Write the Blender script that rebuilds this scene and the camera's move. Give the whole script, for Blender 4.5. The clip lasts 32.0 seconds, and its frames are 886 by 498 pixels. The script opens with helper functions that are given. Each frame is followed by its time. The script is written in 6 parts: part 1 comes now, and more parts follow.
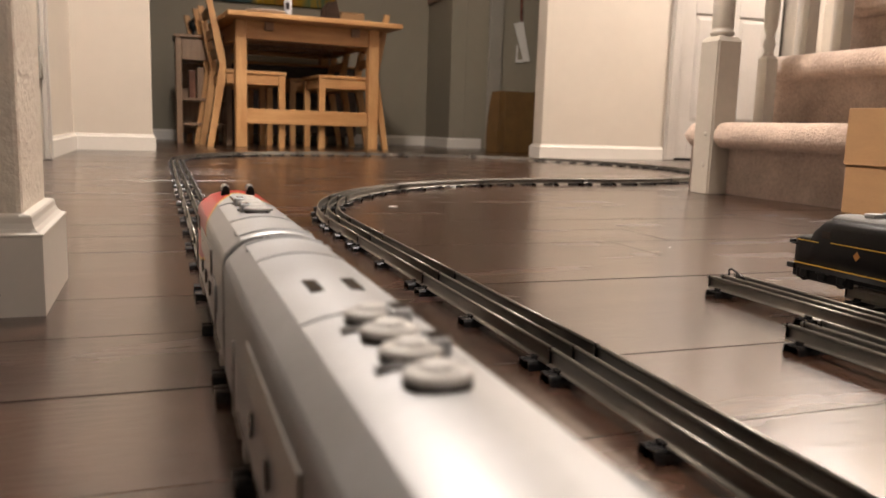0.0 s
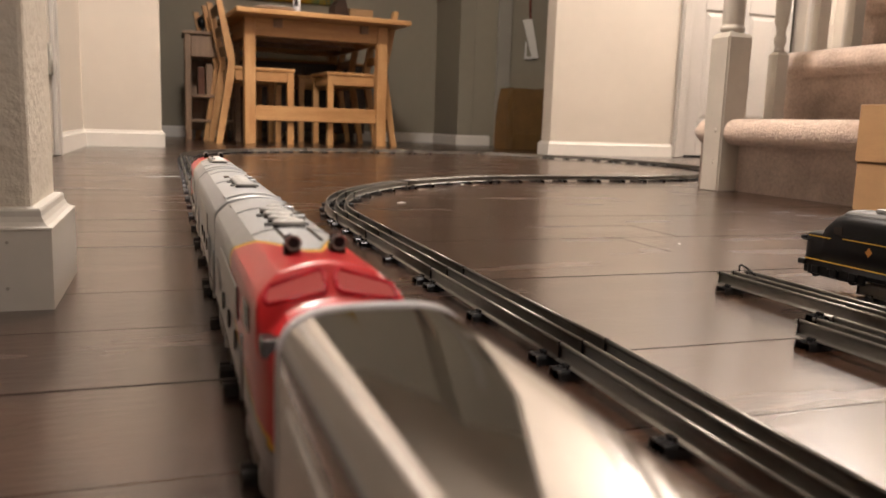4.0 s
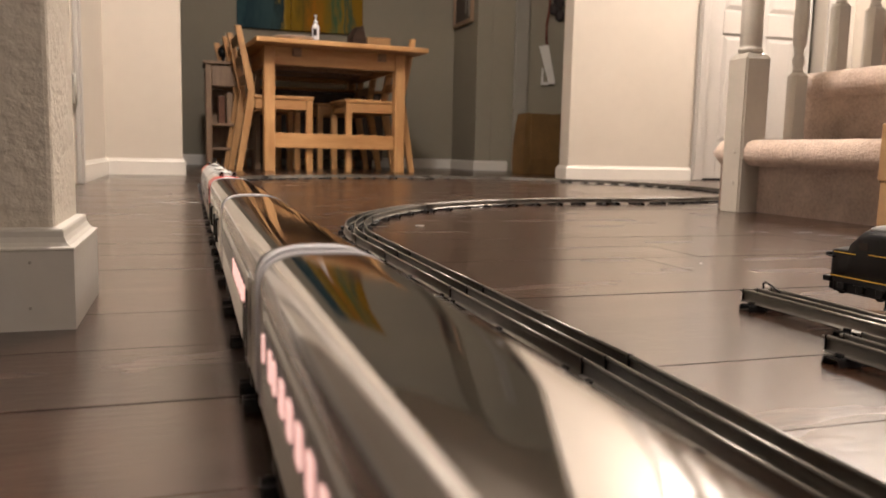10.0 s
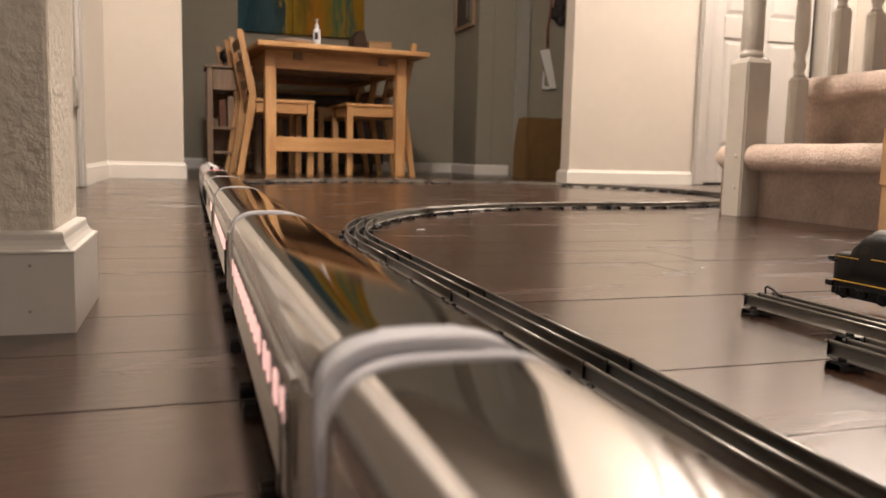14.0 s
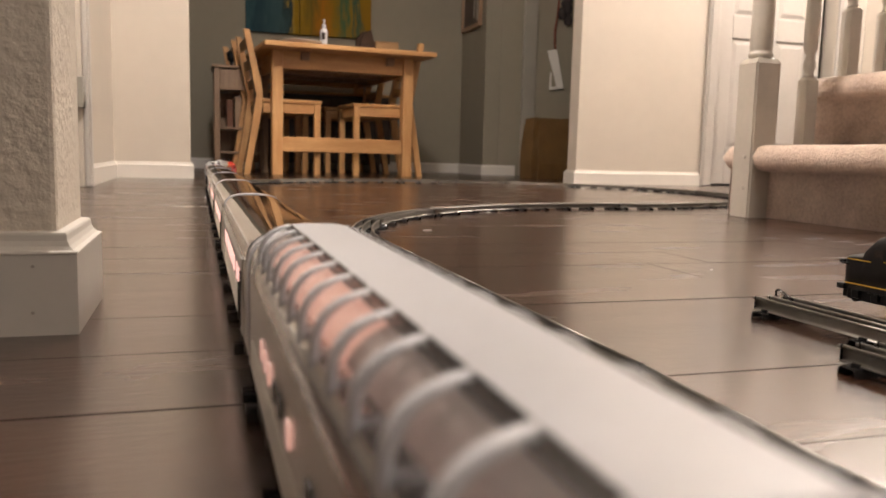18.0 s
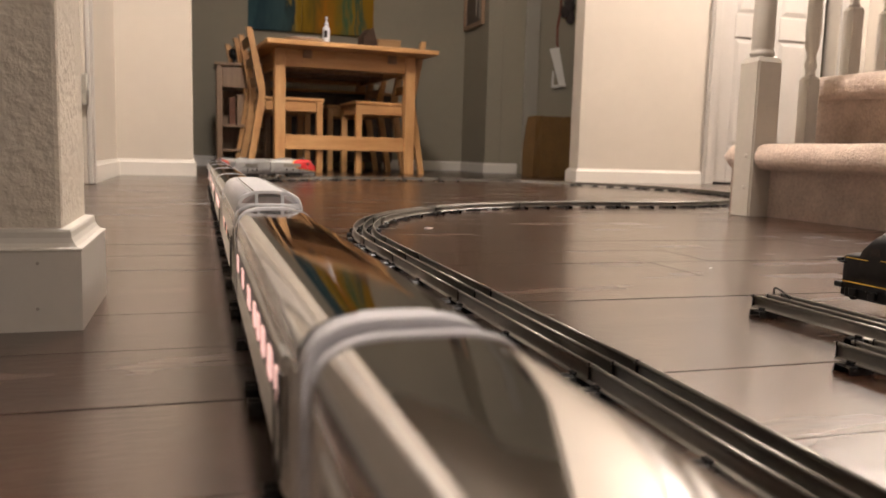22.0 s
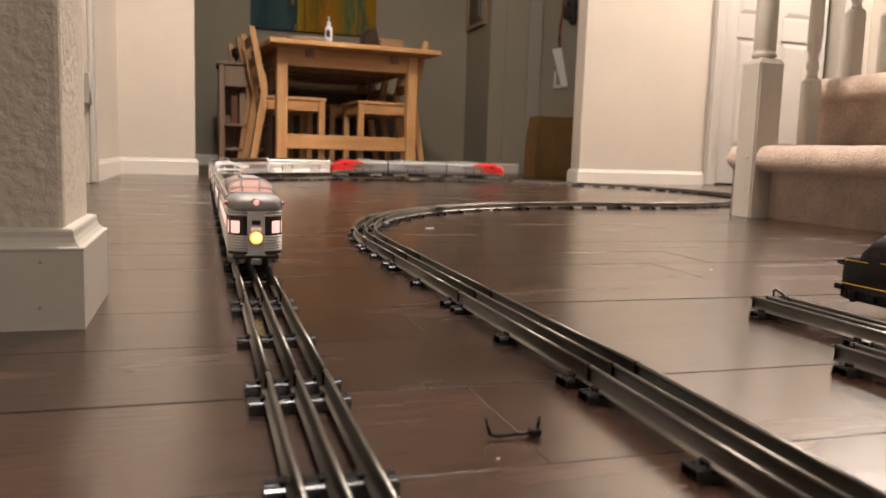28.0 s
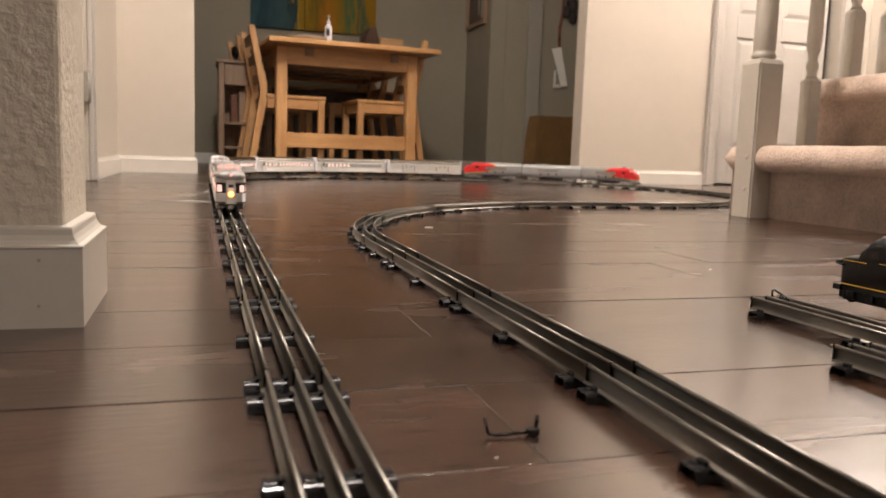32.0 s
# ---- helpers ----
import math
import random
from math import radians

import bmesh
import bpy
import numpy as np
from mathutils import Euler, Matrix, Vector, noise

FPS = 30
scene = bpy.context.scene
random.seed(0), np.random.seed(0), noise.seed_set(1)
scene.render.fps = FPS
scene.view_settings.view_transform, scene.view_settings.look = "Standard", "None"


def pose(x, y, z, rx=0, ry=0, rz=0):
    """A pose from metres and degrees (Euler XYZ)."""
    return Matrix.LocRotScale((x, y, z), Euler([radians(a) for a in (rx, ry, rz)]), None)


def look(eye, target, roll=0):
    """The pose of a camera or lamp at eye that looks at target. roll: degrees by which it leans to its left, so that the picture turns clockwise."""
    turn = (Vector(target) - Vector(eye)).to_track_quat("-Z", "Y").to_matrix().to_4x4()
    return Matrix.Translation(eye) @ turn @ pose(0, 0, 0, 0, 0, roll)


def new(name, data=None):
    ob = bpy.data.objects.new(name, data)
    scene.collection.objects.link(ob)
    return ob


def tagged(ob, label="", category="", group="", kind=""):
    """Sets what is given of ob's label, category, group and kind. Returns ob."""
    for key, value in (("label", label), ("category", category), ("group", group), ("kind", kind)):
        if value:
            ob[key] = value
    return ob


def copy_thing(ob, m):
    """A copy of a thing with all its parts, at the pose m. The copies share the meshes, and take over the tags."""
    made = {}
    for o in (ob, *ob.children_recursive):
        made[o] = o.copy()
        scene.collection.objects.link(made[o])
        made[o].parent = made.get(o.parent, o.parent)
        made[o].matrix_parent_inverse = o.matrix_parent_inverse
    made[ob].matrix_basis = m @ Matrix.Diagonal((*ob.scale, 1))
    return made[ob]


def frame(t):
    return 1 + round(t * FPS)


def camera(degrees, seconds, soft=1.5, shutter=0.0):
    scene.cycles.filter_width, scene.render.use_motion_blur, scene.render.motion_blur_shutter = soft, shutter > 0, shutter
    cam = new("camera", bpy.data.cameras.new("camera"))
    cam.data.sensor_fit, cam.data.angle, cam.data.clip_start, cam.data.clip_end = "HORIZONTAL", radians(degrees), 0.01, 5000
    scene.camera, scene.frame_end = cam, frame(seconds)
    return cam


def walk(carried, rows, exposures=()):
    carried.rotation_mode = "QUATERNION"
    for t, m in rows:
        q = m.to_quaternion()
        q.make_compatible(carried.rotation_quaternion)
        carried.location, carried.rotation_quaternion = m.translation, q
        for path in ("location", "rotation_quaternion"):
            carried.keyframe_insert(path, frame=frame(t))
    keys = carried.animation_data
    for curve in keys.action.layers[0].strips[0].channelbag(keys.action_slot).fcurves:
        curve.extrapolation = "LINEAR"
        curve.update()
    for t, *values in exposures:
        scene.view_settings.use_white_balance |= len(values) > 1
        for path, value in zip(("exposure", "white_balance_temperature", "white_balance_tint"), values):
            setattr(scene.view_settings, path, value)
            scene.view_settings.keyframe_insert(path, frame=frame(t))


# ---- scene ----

# time, eye x y z (m), heading right of +y, pitch up, lean (degrees)
PATH = [
    (0.0, -0.0022, -0.0040, 0.1483, 19.841, -8.723, 1.811),
    (0.5, -0.0026, -0.0044, 0.1484, 19.835, -8.816, 1.828),
    (1.0, -0.0030, -0.0038, 0.1485, 19.847, -8.912, 1.851),
    (1.5, -0.0026, -0.0044, 0.1481, 19.790, -8.996, 1.824),
    (2.0, -0.0028, -0.0035, 0.1484, 19.801, -9.055, 1.923),
    (2.5, -0.0026, -0.0047, 0.1491, 19.719, -9.069, 1.985),
    (3.0, -0.0028, -0.0034, 0.1482, 19.671, -9.019, 2.077),
    (3.5, -0.0017, -0.0023, 0.1468, 19.507, -8.975, 2.015),
    (5.5, -0.0024, 0.0005, 0.1402, 18.383, -8.534, 1.285),
    (6.0, -0.0022, 0.0030, 0.1375, 18.107, -8.251, 1.070),
    (6.5, -0.0022, 0.0020, 0.1382, 17.889, -7.917, 0.924),
    (7.0, -0.0020, 0.0011, 0.1389, 17.794, -7.615, 0.931),
    (7.5, -0.0013, 0.0014, 0.1385, 17.771, -7.373, 0.979),
    (8.0, -0.0017, 0.0018, 0.1376, 17.787, -7.254, 1.070),
    (8.5, -0.0019, 0.0007, 0.1382, 17.815, -7.168, 1.099),
    (9.0, -0.0019, 0.0002, 0.1388, 17.846, -7.112, 1.163),
    (9.5, -0.0015, 0.0006, 0.1388, 17.857, -7.070, 1.210),
    (10.0, -0.0020, 0.0001, 0.1387, 17.860, -7.055, 1.273),
    (10.5, -0.0017, 0.0016, 0.1385, 17.858, -7.006, 1.301),
    (11.0, -0.0016, 0.0013, 0.1389, 17.821, -6.967, 1.340),
    (11.5, -0.0013, 0.0010, 0.1387, 17.796, -6.920, 1.348),
    (12.0, -0.0017, 0.0019, 0.1385, 17.812, -6.871, 1.348),
    (12.5, -0.0013, 0.0012, 0.1388, 17.790, -6.847, 1.345),
    (13.0, -0.0014, 0.0010, 0.1385, 17.796, -6.813, 1.363),
    (13.5, -0.0014, 0.0011, 0.1384, 17.797, -6.789, 1.350),
    (14.0, -0.0017, 0.0019, 0.1383, 17.799, -6.769, 1.354),
    (14.5, -0.0016, 0.0018, 0.1385, 17.723, -6.774, 1.328),
    (16.5, -0.0002, 0.0029, 0.1379, 17.329, -6.753, 1.350),
    (17.0, 0.0004, 0.0048, 0.1384, 17.284, -6.754, 1.381),
    (17.5, 0.0002, 0.0060, 0.1383, 17.292, -6.733, 1.404),
    (18.0, 0.0006, 0.0089, 0.1386, 17.321, -6.759, 1.455),
    (18.5, 0.0009, 0.0123, 0.1386, 17.334, -6.811, 1.517),
    (19.0, 0.0009, 0.0083, 0.1390, 17.300, -6.805, 1.538),
    (19.5, 0.0001, 0.0057, 0.1387, 17.303, -6.788, 1.512),
    (20.0, 0.0000, 0.0036, 0.1386, 17.276, -6.800, 1.492),
    (20.5, -0.0006, 0.0029, 0.1384, 17.283, -6.814, 1.502),
    (21.0, -0.0001, 0.0024, 0.1391, 17.242, -6.862, 1.545),
    (21.5, -0.0005, 0.0020, 0.1390, 17.232, -6.883, 1.561),
    (22.0, 0.0002, 0.0025, 0.1393, 17.176, -6.916, 1.568),
    (22.5, 0.0001, 0.0029, 0.1394, 17.150, -6.934, 1.582),
    (23.0, 0.0002, 0.0021, 0.1398, 17.130, -6.957, 1.576),
    (23.5, 0.0006, 0.0063, 0.1395, 17.149, -6.996, 1.625),
    (24.0, 0.0009, 0.0054, 0.1396, 17.128, -7.008, 1.654),
    (24.5, 0.0007, 0.0038, 0.1396, 17.111, -6.999, 1.689),
    (25.0, 0.0013, 0.0040, 0.1399, 17.088, -7.005, 1.692),
    (25.5, 0.0013, 0.0040, 0.1401, 17.091, -7.006, 1.712),
    (27.5, 0.0005, 0.0005, 0.1404, 17.061, -6.932, 1.779),
    (28.0, 0.0004, 0.0003, 0.1404, 17.060, -6.938, 1.786),
    (28.5, 0.0002, 0.0002, 0.1404, 17.053, -6.922, 1.833),
    (29.0, 0.0002, 0.0001, 0.1402, 17.066, -6.912, 1.863),
    (29.5, -0.0000, -0.0005, 0.1405, 17.093, -6.916, 1.872),
    (30.0, 0.0002, 0.0000, 0.1408, 17.110, -6.930, 1.902),
    (30.5, 0.0000, 0.0002, 0.1408, 17.128, -6.948, 1.960),
    (31.0, -0.0000, 0.0000, 0.1404, 17.126, -6.939, 1.955),
    (31.5, -0.0001, -0.0000, 0.1401, 17.135, -6.954, 1.997),
    (32.0, 0.0004, 0.0000, 0.1404, 17.122, -6.994, 1.972),
]
# the lens is a small one: a hand's width from the trains it blurs
cam = camera(58.68, 32.0, soft=1.6, shutter=0.4)
cam.data.dof.use_dof = True
cam.data.dof.focus_distance = 0.80
cam.data.dof.aperture_fstop = 13.0


def heading(x, y, z, yaw, pitch, lean):
    a, b = radians(yaw), radians(pitch)
    way = Vector((math.sin(a) * math.cos(b), math.cos(a) * math.cos(b), math.sin(b)))
    return look((x, y, z), Vector((x, y, z)) + way, lean)


walk(cam, [(r[0], heading(*r[1:])) for r in PATH], exposures=[(0.0, 0.0), (32.0, 0.0)])

# ---- light: the hall's ceiling lamp, the room behind, a dim dining room ----
world = bpy.data.worlds.new("world")
world.use_nodes = True
world.node_tree.nodes["Background"].inputs[0].default_value = (0.9, 0.75, 0.6, 1)
world.node_tree.nodes["Background"].inputs[1].default_value = 0.012
scene.world = world
WARM = (1.0, 0.895, 0.83)


def lamp(x, y, z, watts, size, colour=WARM):
    d = bpy.data.lights.new("lamp", "POINT")
    d.shadow_soft_size, d.energy, d.color = size, watts, colour
    o = new("lamp", d)
    o.location = (x, y, z)
    return o


HALL_LAMP = (0.15, 1.90, 2.40)
STAIR_LAMP = (3.45, 3.20, 2.40)
BACK_LAMP = (0.9, -1.5, 2.40)
lamp(*HALL_LAMP, 185, 0.12)
lamp(*STAIR_LAMP, 190, 0.16)
lamp(*BACK_LAMP, 50, 0.12)

# ---- materials ----


def material(name, colour, rough=0.5, metal=0.0, vary=0.12, scale=8.0, bump=0.0, bump_scale=60.0, stretch=(1, 1, 1), second=None, spread=0.5,
             island=0.0, coat=0.0, relief=0.002, spec=0.5, rough_vary=0.1, object_random=0.0, grain=0.0):
    """Two scales of mottling in the colour and the gloss, and a fine relief."""
    m = bpy.data.materials.new(name)
    m.use_nodes = True
    nt = m.node_tree
    n, l = nt.nodes, nt.links
    b = n["Principled BSDF"]
    b.inputs["Metallic"].default_value = metal
    b.inputs["Coat Weight"].default_value = coat
    b.inputs["Specular IOR Level"].default_value = spec
    b.inputs["Coat Roughness"].default_value = 0.20
    co = n.new("ShaderNodeTexCoord")
    mp = n.new("ShaderNodeMapping")
    mp.inputs["Scale"].default_value = stretch
    l.new(co.outputs["Object"], mp.inputs["Vector"])
    vec = mp.outputs["Vector"]
    if object_random:
        info = n.new("ShaderNodeObjectInfo")
        off = n.new("ShaderNodeVectorMath")
        off.operation = "MULTIPLY_ADD"
        comb = n.new("ShaderNodeCombineXYZ")
        for i in range(3):
            l.new(info.outputs["Random"], comb.inputs[i])
        off.inputs[1].default_value = (37.0, 91.0, 53.0)
        l.new(comb.outputs[0], off.inputs[0])
        l.new(vec, off.inputs[2])
        vec = off.outputs[0]

    def noise_at(s, detail):
        t = n.new("ShaderNodeTexNoise")
        t.inputs["Scale"].default_value, t.inputs["Detail"].default_value = s, detail
        l.new(vec, t.inputs["Vector"])
        return t.outputs["Fac"]

    big, small = noise_at(scale, 3.0), noise_at(scale * 9, 4.0)
    mixed = n.new("ShaderNodeMath")
    mixed.operation = "MULTIPLY_ADD"
    l.new(small, mixed.inputs[0])
    mixed.inputs[1].default_value = spread
    l.new(big, mixed.inputs[2])
    ramp = n.new("ShaderNodeValToRGB")
    lo = [c * (1 - vary) for c in colour]
    hi = [min(1, c * (1 + vary)) for c in colour]
    if second:
        lo, hi = colour, second
    ramp.color_ramp.elements[0].position, ramp.color_ramp.elements[1].position = 0.45, 1.0
    ramp.color_ramp.elements[0].color, ramp.color_ramp.elements[1].color = (*lo, 1), (*hi, 1)
    if grain:
        even = n.new("ShaderNodeMath")
        even.operation = "MULTIPLY"
        even.inputs[1].default_value = 1 / (1 + spread)
        l.new(mixed.outputs[0], even.inputs[0])
        ramp.color_ramp.elements[0].position, ramp.color_ramp.elements[1].position = 0.5 - grain, 0.5 + grain
        l.new(even.outputs[0], ramp.inputs[0])
    else:
        l.new(mixed.outputs[0], ramp.inputs[0])
    out = ramp.outputs[0]
    if island or object_random:
        hsv = n.new("ShaderNodeHueSaturation")
        mr = n.new("ShaderNodeMapRange")
        k = island or object_random
        mr.inputs["To Min"].default_value, mr.inputs["To Max"].default_value = 1 - k, 1 + k
        if island:
            src = n.new("ShaderNodeNewGeometry").outputs["Random Per Island"]
        else:
            src = info.outputs["Random"]
        l.new(src, mr.inputs["Value"])
        l.new(mr.outputs[0], hsv.inputs["Value"])
        l.new(out, hsv.inputs["Color"])
        out = hsv.outputs[0]
    l.new(out, b.inputs["Base Color"])
    rr = n.new("ShaderNodeMapRange")
    rr.inputs["To Min"].default_value, rr.inputs["To Max"].default_value = max(0.02, rough - rough_vary), min(1, rough + rough_vary)
    l.new(big, rr.inputs["Value"])
    l.new(rr.outputs[0], b.inputs["Roughness"])
    if bump:
        bp = n.new("ShaderNodeBump")
        bp.inputs["Strength"].default_value, bp.inputs["Distance"].default_value = bump, relief
        l.new(noise_at(bump_scale, 3.0), bp.inputs["Height"])
        l.new(bp.outputs[0], b.inputs["Normal"])
    return m


def glow(name, colour, strength, base=(0.8, 0.7, 0.65)):
    m = bpy.data.materials.new(name)
    m.use_nodes = True
    b = m.node_tree.nodes["Principled BSDF"]
    b.inputs["Base Color"].default_value = (*base, 1)
    b.inputs["Roughness"].default_value = 0.25
    b.inputs["Emission Color"].default_value = (*colour, 1)
    b.inputs["Emission Strength"].default_value = strength
    return m


def clear(name, colour=(0.9, 0.9, 0.9), rough=0.05, weight=0.9):
    m = bpy.data.materials.new(name)
    m.use_nodes = True
    b = m.node_tree.nodes["Principled BSDF"]
    b.inputs["Base Color"].default_value = (*colour, 1)
    b.inputs["Transmission Weight"].default_value = weight
    b.inputs["Roughness"].default_value = rough
    b.inputs["IOR"].default_value = 1.2
    return m


def warbonnet():
    """Silver body paint, red round the nose, a yellow stripe between. y runs to the nose at +0.163."""
    m = bpy.data.materials.new("silver_and_red_paint")
    m.use_nodes = True
    n, l = m.node_tree.nodes, m.node_tree.links
    b = n["Principled BSDF"]
    co = n.new("ShaderNodeTexCoord")
    sep = n.new("ShaderNodeSeparateXYZ")
    l.new(co.outputs["Object"], sep.inputs[0])

    def op(kind, a, c, d=None):
        q = n.new("ShaderNodeMath")
        q.operation = kind
        for i, v in enumerate((a, c, d)):
            if v is None:
                continue
            if isinstance(v, (int, float)):
                q.inputs[i].default_value = v
            else:
                l.new(v, q.inputs[i])
        return q.outputs[0]

    back = op("MULTIPLY_ADD", sep.outputs[1], -1.0 / 0.958, 0.163)
    wide = op("ABSOLUTE", sep.outputs[0], 0.0)
    u = op("DIVIDE", back, 0.178)
    v = op("DIVIDE", op("SUBTRACT", sep.outputs[2], 0.076), 0.031)
    oval = op("SUBTRACT", 1.0, op("SQRT", op("ADD", op("MULTIPLY", u, u), op("MULTIPLY", v, v)), 0.0))
    wedge = op("MULTIPLY", op("SUBTRACT", op("MULTIPLY_ADD", op("MAXIMUM", op("SUBTRACT", wide, 0.003), 0.0), 3.6, 0.0878), back), 9.0)
    front = op("MULTIPLY", op("SUBTRACT", 0.030, back), 12.0)
    field = op("MAXIMUM", op("MINIMUM", oval, wedge), op("MINIMUM", front, op("MULTIPLY", op("SUBTRACT", sep.outputs[2], 0.044), 20.0)))
    red = op("GREATER_THAN", field, 0.0)
    edge = op("GREATER_THAN", field, -0.050)
    line = op("GREATER_THAN", field, -0.066)
    t = n.new("ShaderNodeTexNoise")
    t.inputs["Scale"].default_value = 45.0
    l.new(co.outputs["Object"], t.inputs["Vector"])
    sil = n.new("ShaderNodeMix")
    sil.data_type = "RGBA"
    sil.inputs[6].default_value, sil.inputs[7].default_value = (0.39, 0.397, 0.403, 1), (0.48, 0.487, 0.493, 1)
    l.new(t.outputs["Fac"], sil.inputs[0])
    mix0 = n.new("ShaderNodeMix")
    mix0.data_type = "RGBA"
    l.new(line, mix0.inputs[0])
    l.new(sil.outputs[2], mix0.inputs[6])
    mix0.inputs[7].default_value = (0.02, 0.02, 0.02, 1)
    mix1 = n.new("ShaderNodeMix")
    mix1.data_type = "RGBA"
    l.new(edge, mix1.inputs[0])
    l.new(mix0.outputs[2], mix1.inputs[6])
    mix1.inputs[7].default_value = (0.75, 0.42, 0.02, 1)
    mix2 = n.new("ShaderNodeMix")
    mix2.data_type = "RGBA"
    l.new(red, mix2.inputs[0])
    l.new(mix1.outputs[2], mix2.inputs[6])
    mix2.inputs[7].default_value = (0.56, 0.012, 0.018, 1)
    l.new(mix2.outputs[2], b.inputs["Base Color"])
    l.new(op("MULTIPLY", op("SUBTRACT", 1.0, line), 0.72), b.inputs["Metallic"])
    l.new(op("MULTIPLY_ADD", red, -0.12, 0.42), b.inputs["Roughness"])
    l.new(op("MULTIPLY", red, 0.25), b.inputs["Coat Weight"])
    b.inputs["Coat Roughness"].default_value = 0.08
    return m


M = {}
M["plank"] = material("dark_wood_floor", (0.022, 0.0084, 0.0043), 0.25, second=(0.067, 0.0288, 0.0152), scale=9, stretch=(0.5, 1.7, 1), bump=0.20,
                      bump_scale=110, object_random=0.20, rough_vary=0.09, spread=1.8, spec=0.75, grain=0.13, coat=0.45)
M["plank_far"] = material("dark_wood_floor_far", (0.022, 0.0084, 0.0043), 0.25, second=(0.067, 0.0288, 0.0152), scale=9, stretch=(0.5, 1.7, 1), bump=0.20,
                      bump_scale=110, island=0.20, rough_vary=0.09, spread=1.8, spec=0.75, grain=0.13, coat=0.45)
M["joint"] = material("dark_joint", (0.012, 0.008, 0.006), 0.7)
M["wall"] = material("cream_wall_paint", (0.53, 0.475, 0.405), 0.72, vary=0.04, scale=2.0, bump=0.35, bump_scale=150)
M["wall_rough"] = material("cream_orange_peel_wall", (0.71, 0.645, 0.55), 0.7, vary=0.05, scale=6.0, bump=1.0, bump_scale=115, relief=0.0032)
M["wall_dining"] = material("grey_green_wall_paint", (0.25, 0.222, 0.168), 0.75, vary=0.05, scale=2.0, bump=0.3, bump_scale=150)
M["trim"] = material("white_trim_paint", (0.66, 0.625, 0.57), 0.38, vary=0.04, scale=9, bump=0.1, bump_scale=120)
# white like the trim, its colour lowered to offset the strong stair lamp
M["door_white"] = material("white_door_paint_darkened", (0.45, 0.42, 0.385), 0.4, vary=0.05, scale=5, bump=0.1, bump_scale=90)
M["ceiling"] = material("white_ceiling_paint", (0.72, 0.68, 0.6), 0.85, vary=0.03, scale=3, bump=0.5, bump_scale=90)
M["taupe"] = material("taupe_gloss_paint", (0.43, 0.395, 0.345), 0.38, vary=0.07, scale=7, bump=0.15, bump_scale=90)
M["carpet"] = material("beige_pink_carpet", (0.40, 0.300, 0.240), 0.95, second=(0.66, 0.525, 0.435), scale=14, bump=1.0, bump_scale=190, spread=0.9, relief=0.004, grain=0.16)
M["carpet"].node_tree.nodes["Principled BSDF"].inputs["Sheen Weight"].default_value = 0.25
M["pine"] = material("pine_wood", (0.40, 0.19, 0.068), 0.42, second=(0.62, 0.36, 0.155), scale=5, stretch=(6, 6, 0.7), bump=0.1, bump_scale=60, rough_vary=0.08)
M["pine_x"] = material("pine_wood_cross", (0.40, 0.19, 0.068), 0.42, second=(0.62, 0.36, 0.155), scale=5, stretch=(0.7, 6, 6), bump=0.1, bump_scale=60, rough_vary=0.08)
M["pine_y"] = material("pine_wood_long", (0.40, 0.19, 0.068), 0.42, second=(0.62, 0.36, 0.155), scale=5, stretch=(6, 0.7, 6), bump=0.1, bump_scale=60, rough_vary=0.08)
M["walnut"] = material("brown_cabinet_wood", (0.20, 0.12, 0.068), 0.45, second=(0.34, 0.22, 0.135), scale=6, stretch=(6, 6, 0.8))
M["nook_trim"] = material("grey_trim_paint", (0.285, 0.265, 0.225), 0.5, vary=0.05, scale=7)
M["kraft"] = material("brown_kraft_paper", (0.125, 0.068, 0.022), 0.6, vary=0.25, scale=9, bump=0.7, bump_scale=16)
M["card"] = material("corrugated_cardboard", (0.36, 0.21, 0.10), 0.8, vary=0.08, scale=12, bump=0.3, bump_scale=200, stretch=(1, 1, 4))
M["tin"] = material("tinplate_rail", (0.170, 0.160, 0.142), 0.34, metal=0.75, vary=0.15, scale=25, bump=0.06, bump_scale=300, rough_vary=0.05)
M["tie"] = material("dark_steel_tie", (0.060, 0.060, 0.064), 0.26, metal=0.8, vary=0.35, scale=40, rough_vary=0.15)
M["books"] = material("faded_red_books", (0.16, 0.065, 0.035), 0.7, vary=0.2, scale=20)
M["chrome"] = material("polished_aluminium", (0.68, 0.68, 0.69), 0.068, metal=1.0, vary=0.04, scale=14, bump=0.015, bump_scale=30, rough_vary=0.03)
M["silver"] = material("brushed_aluminium", (0.75, 0.735, 0.71), 0.35, metal=0.58, vary=0.06, scale=20, rough_vary=0.06)
M["grey"] = material("grey_plastic", (0.66, 0.65, 0.68), 0.34, vary=0.06, scale=30)
M["tail_silver"] = material("grey_silver_plate", (0.60, 0.605, 0.615), 0.36, metal=0.6, vary=0.06, scale=30)
M["silver_paint"] = material("silver_paint", (0.42, 0.428, 0.436), 0.46, metal=0.68, vary=0.08, scale=35)
M["fan"] = material("dull_silver_casting", (0.56, 0.55, 0.53), 0.5, metal=0.1, vary=0.12, scale=80)
# dome silver, darkened for the top because the lamps strike it
M["dome_top"] = material("dome_silver_for_light", (0.52, 0.52, 0.54), 0.42, vary=0.06, scale=30)
M["engine_roof"] = material("worn_dark_roof", (0.055, 0.053, 0.050), 0.5, metal=0.3, vary=0.3, scale=50)
M["orange"] = material("orange_emblem", (0.42, 0.17, 0.03), 0.5, vary=0.1, scale=60)
# dome silver again, lightened to make up for the shade on frames and ribs
M["dome_roof"] = material("dome_silver_for_shade", (0.70, 0.70, 0.725), 0.40, metal=0.0, vary=0.05, scale=30)
